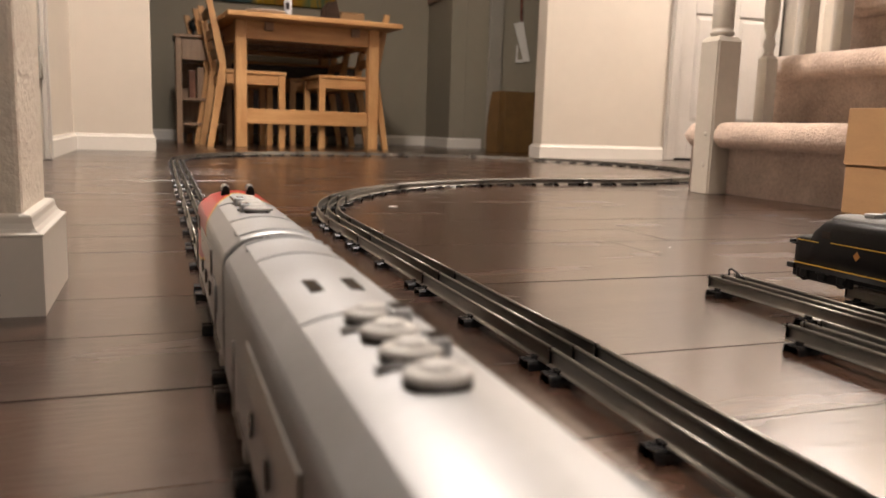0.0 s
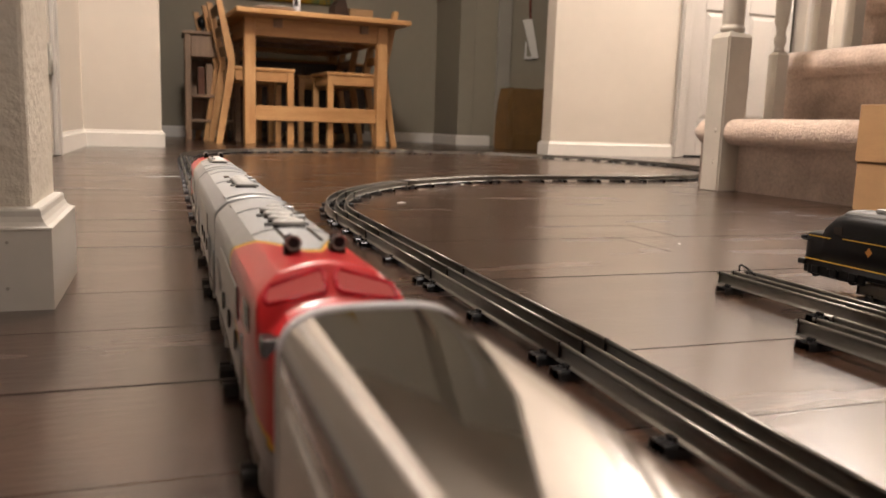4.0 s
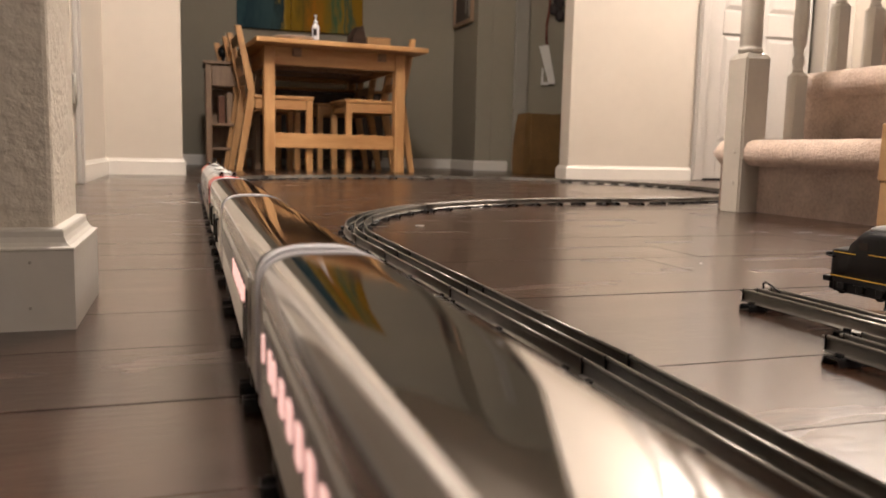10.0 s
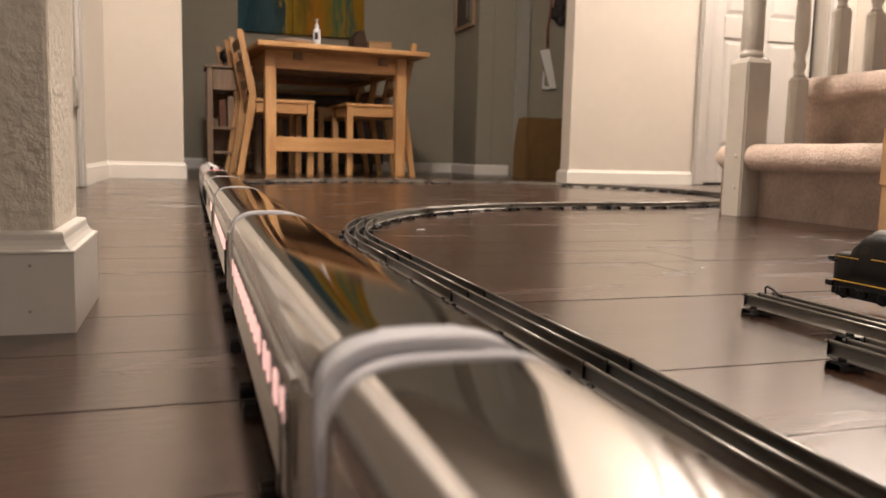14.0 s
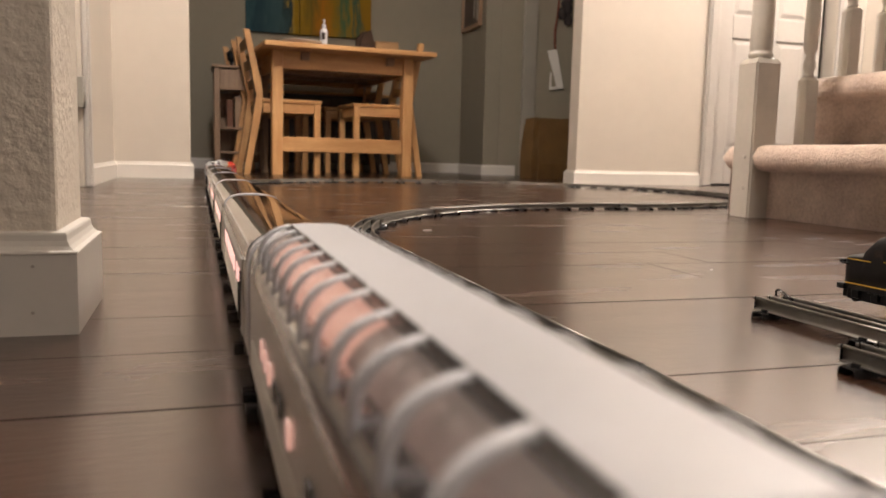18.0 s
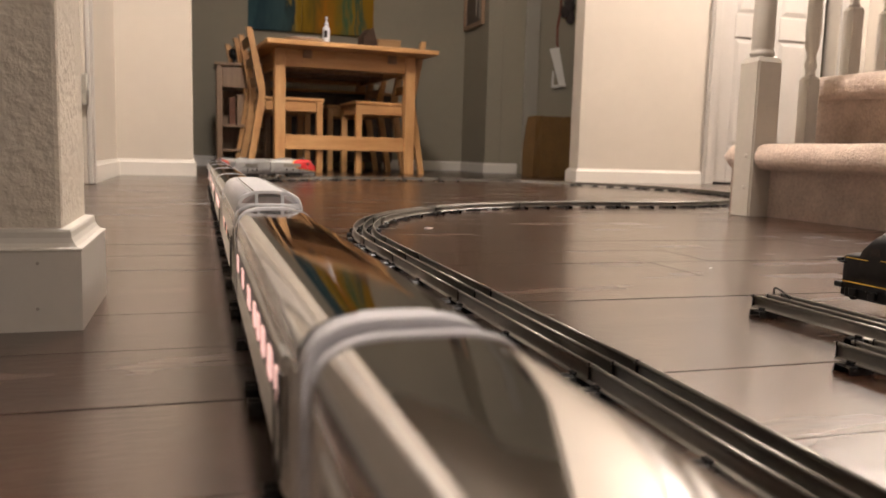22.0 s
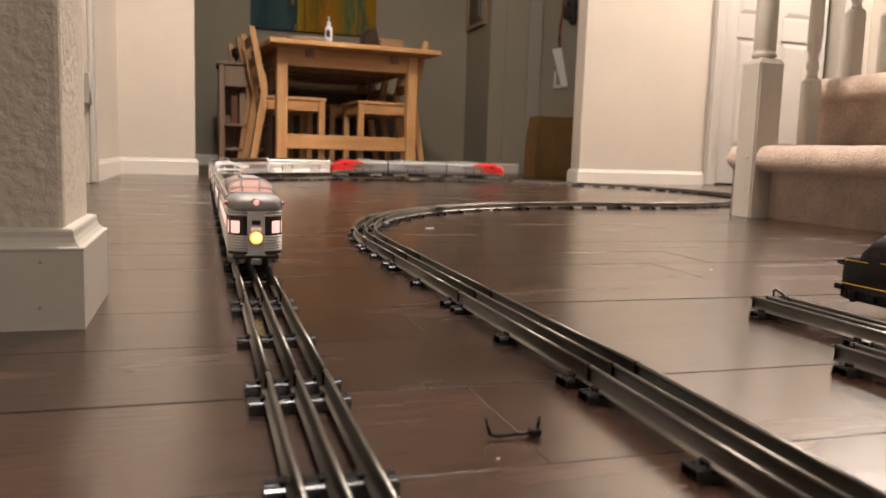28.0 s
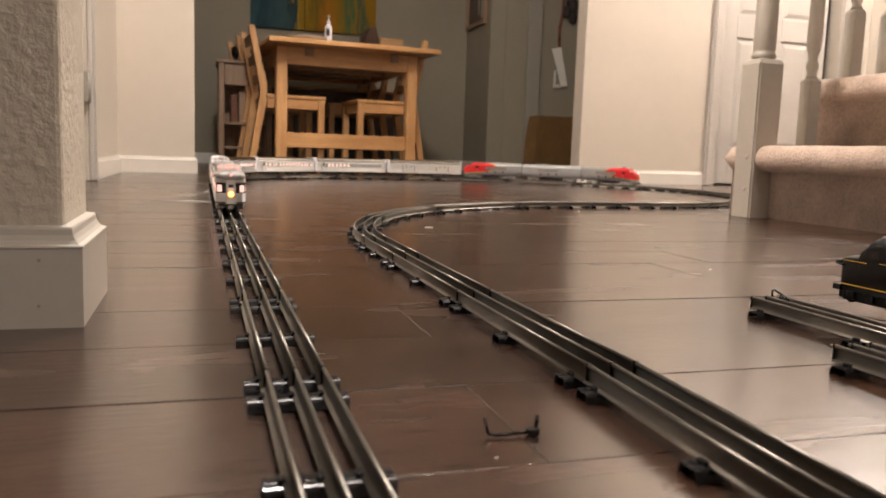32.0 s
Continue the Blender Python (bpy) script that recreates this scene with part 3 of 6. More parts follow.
def lay_track():
    made = {}

    def put(kind, x, y, a):
        m = Matrix.Translation((x, y, 0)) @ Matrix.Rotation(-a, 4, "Z")
        key = kind if isinstance(kind, str) else round(kind, 4)
        if key not in made:
            label = "straight tinplate three-rail toy track on dark ties" if isinstance(kind, float) else "curved tinplate three-rail toy track on dark ties"
            made[key] = track_section(kind, label)
            made[key].matrix_basis = m
        else:
            copy_thing(made[key], m)
    for length, x, y, a, k in LOOP:
        if k == 0:
            d = 0.0
            while d < length - 0.01:
                n = min(SECTION, length - d)
                put(n, x + d * math.sin(a), y + d * math.cos(a), a)
                d += n
        else:
            n = round(length / (CURVE_R * math.pi / 8))
            for i in range(n):
                b = a + k * CURVE_R * math.pi / 8 * i
                put("right" if k > 0 else "left", x + (math.cos(a) - math.cos(b)) / k, y + (math.sin(b) - math.sin(a)) / k, b)
    # two spare tracks at the side, and the one under the black engine
    for x, y1, n in ((0.506, 0.606, 4), (0.437, 0.432, 4), (0.606, 0.54, 5)):
        for i in range(n):
            put(SECTION, x, y1 - (i + 1) * SECTION, 0.0)


lay_track()

# ---- rolling stock: y runs forward, z = 0 is the floor under the track ----
BODY = 0.0268


def shell_ring(y, w=BODY, low=0.034, eave=0.080, crest=0.0965, n=14, k=0.62):
    pts = [(-w, y, low), (-w, y, (low + eave) / 2), (-w, y, eave)]
    for i in range(1, n):
        a = math.pi * i / n
        c, s = math.cos(a), math.sin(a)
        pts.append((-w * math.copysign(abs(c) ** k, c), y, eave + (crest - eave) * s ** 0.85))
    pts += [(w, y, eave), (w, y, (low + eave) / 2), (w, y, low)]
    return pts


def arch_ring(y, w, eave, crest, n=18, k=0.56, p=0.70):
    """The roof alone, from eave to eave."""
    pts = [(-w, y, eave)]
    for i in range(1, n):
        a = math.pi * i / n
        c, s = math.cos(a), math.sin(a)
        pts.append((-w * math.copysign(abs(c) ** k, c), y, eave + (crest - eave) * s ** p))
    return pts + [(w, y, eave)]


def fluted(bm, x, y0, y1, z0, z1, n, out):
    """Corrugated sheathing on a side wall."""
    s = 1 if x > 0 else -1
    rings = []
    m = n * 4
    for y in (y0, y1):
        ring = [(x - s * 0.0012, y, z0)]
        for i in range(m + 1):
            z = z0 + (z1 - z0) * i / m
            ring.append((x + s * out * abs(math.sin(math.pi * n * i / m)), y, z))
        ring.append((x - s * 0.0012, y, z1))
        rings.append(ring)
    loft(bm, rings, smooth=False)


def truck(parent, y, silver=False, wheelbase=0.042):
    """A four-wheel truck: frame, journal boxes, wheels on axles."""
    t = new("truck")
    t.parent = parent
    t.matrix_basis = pose(0, y, 0)
    mat = M["truck_silver"] if silver else M["truck"]
    for s in (-1, 1):
        bm = bmesh.new()
        h = wheelbase / 2
        loft(bm, [[(s * x, yy, z) for yy, z in ((-h - 0.007, 0.024), (-h - 0.004, 0.033), (-0.006, 0.0335), (0.006, 0.0335), (h + 0.004, 0.033), (h + 0.007, 0.024),
                                                (h, 0.021), (0.008, 0.0245), (-0.008, 0.0245), (-h, 0.021))] for x in (0.0205, 0.0232)], smooth=False)
        for yy in (-h, h):
            box(bm, s * 0.0232 - 0.002 * (s < 0), s * 0.0232 + 0.002 * (s > 0), yy - 0.004, yy + 0.004, 0.022, 0.030)
        for yy in (-0.006, 0, 0.006):
            rod(bm, (s * 0.024, yy, 0.0235), (s * 0.024, yy, 0.0325), 0.0017, 6)
        part("side_frame", bm, mat, t)
    for yy in (-wheelbase / 2, wheelbase / 2):
        bm = bmesh.new()
        rod(bm, (-0.019, yy, 0.0255), (0.019, yy, 0.0255), 0.0015, 8)
        for s in (-1, 1):
            m = Matrix.Translation((s * 0.0145, yy, 0.0255)) @ Matrix.Rotation(s * math.pi / 2, 4, "Y")
            lathe(bm, [(0.0092, -0.0015), (0.0092, 0.0), (0.0080, 0.0003), (0.0080, 0.0036), (0.006, 0.0040), (0.006, 0.0034), (0.003, 0.0034)], 20, m)
        part("wheel_set", bm, M["wheel"], t)
    bm = bmesh.new()
    box(bm, -0.019, 0.019, -0.006, 0.006, 0.027, 0.0335, 0.001)
    part("bolster", bm, mat, t)
    return t


def coupler(parent, y, s):
    bm = bmesh.new()
    box(bm, -0.004, 0.004, min(y, y + s * 0.010), max(y, y + s * 0.010), 0.0245, 0.0300, 0.001)
    box(bm, -0.0062, 0.0062, min(y + s * 0.008, y + s * 0.014), max(y + s * 0.008, y + s * 0.014), 0.0238, 0.0310, 0.0015)
    part("coupler", bm, M["truck"], parent)


CAR = 0.360
HALF = CAR / 2


def pane_loop(bm, s, x, y0, y1, z0, z1, r=0.0018):
    pts = []
    for cy, cz, a0 in ((y1 - r, z1 - r, 0), (y0 + r, z1 - r, 90), (y0 + r, z0 + r, 180), (y1 - r, z0 + r, 270)):
        for k in range(4):
            a = radians(a0 + k * 30)
            pts.append((cy + r * math.cos(a), cz + r * math.sin(a)))
    loft(bm, [[(s * x, a, b) for a, b in pts] for x in (x, x + 0.0007)], smooth=False)


def frame_band(bm, o, i, ya, yb):
    """A hoop between an outer and an inner outline, from ya to yb."""
    rows = [[(p[0], yy, p[2]) for p in pts] for pts, yy in ((o, ya), (o, yb), (i, yb), (i, ya))]
    loft(bm, rows + [rows[0]], closed=False, caps=(False, False), smooth=False)


def hoop(w, crest, eave=0.079, low=0.034, k=0.56):
    return [(-w, 0, low)] + arch_ring(0, w, eave, crest, 22, k) + [(w, 0, low)]


def diaphragm(car, y, s):
    """The deep grey hood on the rear end, or the thin pale rim on the front end."""
    bm = bmesh.new()
    if s < 0:
        frame_band(bm, hoop(BODY + 0.0001, 0.0967, 0.077, k=0.64), hoop(BODY - 0.0020, 0.0945, 0.077, k=0.64), y + 0.002, y - 0.0105)
        hood = part("end_hood", bm, M["grey"], car, "pale grey plastic end hood")
        bm = bmesh.new()
        frame_band(bm, hoop(BODY - 0.0018, 0.0948, 0.077, k=0.64), hoop(BODY - 0.0140, 0.0800, 0.070, k=0.64), y - 0.0040, y - 0.0062)
        part("hood_face", bm, M["grey"], hood)
        bm = bmesh.new()
        for x, z, w, h in ((-0.0165, 0.0865, 0.0008, 0.0016), (-0.0205, 0.0800, 0.0006, 0.0020), (-0.0225, 0.0665, 0.0009, 0.0014), (0.0010, 0.0884, 0.0095, 0.0003), (0.0107, 0.0898, 0.0004, 0.0015), (0.0165, 0.0870, 0.0007, 0.0020), (0.0205, 0.0800, 0.0006, 0.0020)):
            box(bm, x - w, x + w, y - 0.0066, y - 0.0055, z - h, z + h)
        part("hood_slot", bm, M["band"], hood, "dark slots")
    else:
        frame_band(bm, hoop(BODY + 0.0005, 0.0971), hoop(BODY - 0.0022, 0.0944), y - 0.001, y + 0.0030)
        part("end_rim", bm, M["grey"], car, "pale end rim")


def under(car, a=0.118, silver=False):
    box_part("underframe", M["truck"], car, -0.0225, 0.0225, -HALF + 0.004, HALF - 0.004, 0.0300, 0.0339, 0.001)
    bm = bmesh.new()
    for y0, y1, x0, x1 in ((-0.05, -0.015, -0.019, -0.004), (0.0, 0.03, -0.018, -0.006), (0.035, 0.055, -0.019, -0.008), (-0.045, 0.0, 0.004, 0.019), (0.01, 0.05, 0.006, 0.018)):
        box(bm, x0, x1, y0, y1, 0.0215, 0.0302, 0.002)
    part("underbody_box", bm, M["truck"], car)
    return [truck(car, a, silver), truck(car, -a, silver)]


def window(car, s, y, w, z0, z1, mat):
    bm = bmesh.new()
    pane_loop(bm, s, BODY + 0.0006, y - w / 2, y + w / 2, z0, z1)
    part("window", bm, mat, car, "lit window with a pink glow")


def side_door(car, s, y, w=0.016):
    d = new("side_door")
    bm = bmesh.new()
    box(bm, *sorted((s * (BODY + 0.0002), s * (BODY + 0.0012))), y - w / 2, y + w / 2, 0.036, 0.079, 0.0004)
    d.parent = car
    part("leaf", bm, M["silver"], d)
    bm = bmesh.new()
    pane_loop(bm, s, BODY + 0.0013, y - 0.0035, y + 0.0035, 0.060, 0.072)
    part("pane", bm, M["band"], d)
    for yy in (y - w / 2 - 0.0015, y + w / 2 + 0.0015):
        bm = bmesh.new()
        rod(bm, (s * (BODY + 0.0022), yy, 0.042), (s * (BODY + 0.0022), yy, 0.064), 0.0005, 6)
        part("grab_iron", bm, M["truck"], d)


def car_shell(car, y0=-HALF, y1=HALF, roof=True):
    bm = bmesh.new()
    for s in (-1, 1):
        loft(bm, [[(s * BODY, y, 0.034), (s * BODY, y, 0.080), (s * (BODY - 0.0015), y, 0.080), (s * (BODY - 0.0015), y, 0.034)] for y in (y0, y1)], smooth=False)
    part("side_wall", bm, M["silver"], car, "brushed aluminium side")
    for y, t in ((y0, 1), (y1, -1)):
        bm = bmesh.new()
        w = BODY - 0.0016
        ring = [(-w, 0, 0.034)] + arch_ring(0, w, 0.079, 0.0945) + [(w, 0, 0.034)]
        loft(bm, [[(p[0], y + t * d, p[2]) for p in ring] for d in (0.0003, 0.002)], smooth=False)
        e = part("end_wall", bm, M["grey"], car, "grey end wall with a doorway")
        bm = bmesh.new()
        box(bm, -0.009, 0.009, *sorted((y - t * 0.0002, y + t * 0.001)), 0.036, 0.084, 0.0004)
        part("end_door", bm, M["grille"], e)
    if roof:
        bm = bmesh.new()
        loft(bm, [arch_ring(y, BODY, 0.0801, 0.0965, 28) for y in (y0, (y0 + y1) / 2, y1)], closed=False, caps=(False, False))
        part("roof", bm, M["chrome"], car, "mirror-polished aluminium roof")


def fluting(car, y0=-HALF + 0.02, y1=HALF - 0.02, upper=True):
    for s in (-1, 1):
        bm = bmesh.new()
        fluted(bm, s * BODY, y0, y1, 0.0365, 0.0510, 6, 0.0009)
        part("fluted_skirt", bm, M["silver"], car, "corrugated aluminium sheathing")
        if upper:
            bm = bmesh.new()
            fluted(bm, s * BODY, y0, y1, 0.0725, 0.0775, 2, 0.0008)
            part("fluted_band", bm, M["silver"], car)


def band(car, y0, y1):
    for s in (-1, 1):
        box_part("window_band", M["silver_paint"], car, *sorted((s * (BODY + 0.0001), s * (BODY + 0.0005))), y0, y1, 0.0560, 0.0705)


GROUP = "cars of the silver toy streamliner"
MOVERS = []  # (thing, offset of its middle, truck pivot, trucks)


def baggage_car(off):
    car = thing("baggage_car", "polished aluminium toy baggage car with dark door handles", "toy train car", GROUP)
    car_shell(car)
    fluting(car)
    for s in (-1, 1):
        for y in (-0.085, 0.085):
            bm = bmesh.new()
            box(bm, *sorted((s * (BODY + 0.0002), s * (BODY + 0.0013))), y - 0.026, y + 0.026, 0.0365, 0.0765, 0.0005)
            d = part("cargo_door", bm, M["silver"], car, "large sliding cargo door")
            for k in (-0.012, 0.012):
                bm = bmesh.new()
                pane_loop(bm, s, BODY + 0.0014, y + k - 0.004, y + k + 0.004, 0.0625, 0.0705)
                part("pane", bm, M["silver_paint"], d)
            for yy in (y - 0.030, y + 0.030):
                bm = bmesh.new()
                x = s * (BODY + 0.0024)
                rod(bm, (x, yy, 0.046), (x, yy, 0.068), 0.0012, 8)
                rod(bm, (s * BODY, yy, 0.0462), (x, yy, 0.0462), 0.0011, 8)
                rod(bm, (s * BODY, yy, 0.0678), (x, yy, 0.0678), 0.0011, 8)
                part("grab_iron", bm, M["black"], d)
    for s in (-1, 1):
        diaphragm(car, s * HALF, s)
        coupler(car, s * HALF, s)
    MOVERS.append((car, off, 0.118, under(car)))


def passenger_car(off, lit, spec, label):
    car = thing("passenger_car", label, "toy train car", GROUP)
    car_shell(car)
    fluting(car)
    band(car, -HALF + 0.045, HALF - 0.02)
    for s in (-1, 1):
        for y, w in spec:
            window(car, s, y, w * 0.88, 0.0580, 0.0690, lit)
        side_door(car, s, -HALF + 0.032)
        diaphragm(car, s * HALF, s)
        coupler(car, s * HALF, s)
    MOVERS.append((car, off, 0.118, under(car)))


def dome_end(car, y, t, full, w, crest, sill, lean, pane_mat):
    """The end of a dome: an arched frame with two mullions, a sill and three panes, leaning out by lean."""
    shear = Matrix(((1, 0, 0, 0), (0, 1, -t * lean, y + t * (0.001 + lean * crest)), (0, 0, 1, 0), (0, 0, 0, 1)))
    xs, zs = [p[0] for p in full], [p[2] for p in full]
    top = lambda x: float(np.interp(x, xs, zs))
    frame = new("dome_end_frame")
    frame.parent = car

    def leaning(o):
        o.data.transform(shear)
        o.data.update()
        return o
    arch = [(x, z) for x, z in zip(xs, zs) if z > sill]
    bm = bmesh.new()
    rows = [[(x * (1 + d * 30), e, z + d) for x, z in arch] for d, e in ((0.0005, -0.0010), (0.0005, 0.0010), (-0.0016, 0.0010), (-0.0016, -0.0010))]
    loft(bm, rows + [rows[0]], closed=False, caps=(False, False), smooth=False)
    leaning(part("arch", bm, M["dome_roof"], frame))
    for x in (-w * 0.40, w * 0.40):
        leaning(box_part("mullion", M["dome_roof"], frame, x - 0.0012, x + 0.0012, -0.0009, 0.0009, sill, top(x) - 0.0005, 0.0003))
    side = max(abs(p[0]) for p in arch)
    leaning(box_part("sill", M["dome_roof"], frame, -side - 0.0006, side + 0.0006, -0.0013, 0.0022, sill - 0.0030, sill + 0.0004, 0.0006))
    for a, b in ((-side + 0.001, -w * 0.40 - 0.0011), (-w * 0.40 + 0.0011, w * 0.40 - 0.0011), (w * 0.40 + 0.0011, side - 0.001)):
        bm = bmesh.new()
        line = [(a + (b - a) * i / 8, top(a + (b - a) * i / 8) - 0.0012) for i in range(9)]
        line = [(x, max(z, sill + 0.0002)) for x, z in line]
        ring = [(a, sill), (b, sill)] + line[::-1]
        loft(bm, [[(x, e, z) for x, z in ring] for e in (-0.0003, 0.0003)], smooth=False)
        o = leaning(part("end_pane", bm, pane_mat, frame))
        o.visible_shadow = False


def dome(car, y0, y1, n, lit, crest, inset, sill, lean, end_mat, top_from=0.34, apron=True, rib=0.0019, rib_mat=None, top_mat=None, proud=0.0014):
    """A glazed dome on the roof: ribs, panes, a painted top and a glowing inside."""
    w, eave = 0.0245, 0.083
    k, p = 0.70, 0.50
    rib_mat, top_mat = rib_mat or M["dome_roof"], top_mat or M["dome_top"]
    bm = bmesh.new()
    rings = []
    for y, f in ((y0 + inset * 1.6, 0.97), (y1 - inset * 0.8, 0.97)):
        rings.append([(x * f, y, 0.080 + (z - 0.080) * f) for x, _, z in arch_ring(y, w - 0.0025, eave - 0.004, eave + (crest - eave) * 0.86, 20, k, p)])
    loft(bm, rings, smooth=True)
    part("dome_interior", bm, lit, car, "pink glowing dome interior")
    bm = bmesh.new()
    loft(bm, [[(x * 0.95, y, 0.080 + (z - 0.080) * 0.95) for x, _, z in arch_ring(y, w - 0.0028, eave - 0.004, eave + (crest - eave) * 0.86, 20, k, p)] for y in (y0 + 0.005, y1 - 0.005)])
    part("dome_seating", bm, M["dome_dim"], car, "dim pink dome interior")
    full = arch_ring(0, w, eave, crest, 30, k, p)
    m = len(full)
    lo, hi = round(m * top_from), round(m * (1 - top_from))
    bm = bmesh.new()
    ring = lambda y, d: [(x, y, z + d) for x, _, z in full[lo:hi + 1]]
    rows = [ring(y0 - 0.001, 0.0006), ring(y1 + 0.001, 0.0006), ring(y1 + 0.001, -0.0009), ring(y0 - 0.001, -0.0009)]
    loft(bm, rows + [rows[0]], closed=False, caps=(False, False))
    part("dome_top", bm, top_mat, car, "pale dome top")
    for s, j in ((-1, lo), (1, hi)):
        bm = bmesh.new()
        x, _, z = full[j]
        for e in (0.0004, 0.0022):
            box(bm, *sorted((x + s * e, x + s * (e + 0.0009))), y0 + 0.004, y1 - 0.004, z - 0.0006 - e * 0.45, z + 0.0009 - e * 0.45)
        part("dome_trim", bm, M["band"], car, "dark strips along the dome top")
    for i in range(n + 1):
        y = y0 + (y1 - y0) * i / n
        for seg in (full[:lo + 1], full[hi:]):
            bm = bmesh.new()
            rows = []
            for dy, d in ((-rib, proud * 0.4), (-rib * 0.6, proud), (rib * 0.6, proud), (rib, proud * 0.4), (rib, -0.0008), (-rib, -0.0008)):
                rows.append([(x * (1 + d / w), y + dy, z + d * 0.6) for x, _, z in seg])
            loft(bm, rows + [rows[0]], closed=False, caps=(False, False))
            part("dome_rib", bm, rib_mat, car)
    for seg, s in ((full[:lo + 1], -1), (full[hi:], 1)):
        for i in range(n):
            a, b = y0 + (y1 - y0) * i / n + 0.001, y0 + (y1 - y0) * (i + 1) / n - 0.001
            bm = bmesh.new()
            loft(bm, [[(x, y, z) for x, _, z in seg] for y in (a, b)], closed=False, caps=(False, False))
            o = part("dome_pane", bm, M["glass"], car)
            o.visible_shadow = False
    for y, t in ((y0, -1), (y1, 1)):
        dome_end(car, y, t, full, w, crest, sill, lean, end_mat)
    bm = bmesh.new()
    box(bm, -w - 0.0016, w + 0.0016, y0 - 0.004, y1 + 0.004, 0.0790, 0.0838, 0.0015)
    part("dome_base", bm, M["silver_paint"], car)
    for y, t in ((y0, -1), (y1, 1)):
        if not apron:
            continue
        bm = bmesh.new()
        rows = []
        for d, ww, c, pp in ((-0.004, 0.0232, sill - 0.0012, 0.55), (0.0030, 0.0262, 0.0974, 0.65), (0.0080, 0.0272, 0.0974, 0.70), (0.0110, 0.0272, 0.0972, 0.70), (0.0112, 0.0266, 0.0962, 0.70)):
            rows.append(arch_ring(y + t * d, ww, 0.0802, c, 28, 0.56, pp))
        loft(bm, rows, closed=False, caps=(False, False))
        part("dome_apron", bm, M["dome_roof"], car, "pale ledge at the foot of the dome")


def dome_car(off):
    car = thing("dome_car", "silver toy full-length dome car with a ribbed glass dome", "toy train car", GROUP)
    car_shell(car)
    fluting(car, upper=False)
    for s in (-1, 1):
        for i, y in enumerate((-0.118, -0.098, -0.06, -0.04, 0.025, 0.040)):
            window(car, s, y, 0.008, 0.0585, 0.0655, M["band"])
        for y in (0.095, 0.078, 0.061, 0.0):
            window(car, s, y, 0.007, 0.0580, 0.0660, M["lit_dim"])
        side_door(car, s, -HALF + 0.032)
        diaphragm(car, s * HALF, s)
        coupler(car, s * HALF, s)
    dome(car, -0.150, 0.143, 12, M["dome_lit"], 0.1064, 0.060, 0.0968, 0.35, M["glass"], 0.387)
    MOVERS.append((car, off, 0.118, under(car)))


def end_outline(w, n, deep):
    """Half round in plan for the tail of the observation car, seen from above: (x, y back from its start)."""
    return [(w * math.cos(math.pi * i / n), -deep * math.sin(math.pi * i / n) ** 0.75) for i in range(n + 1)]


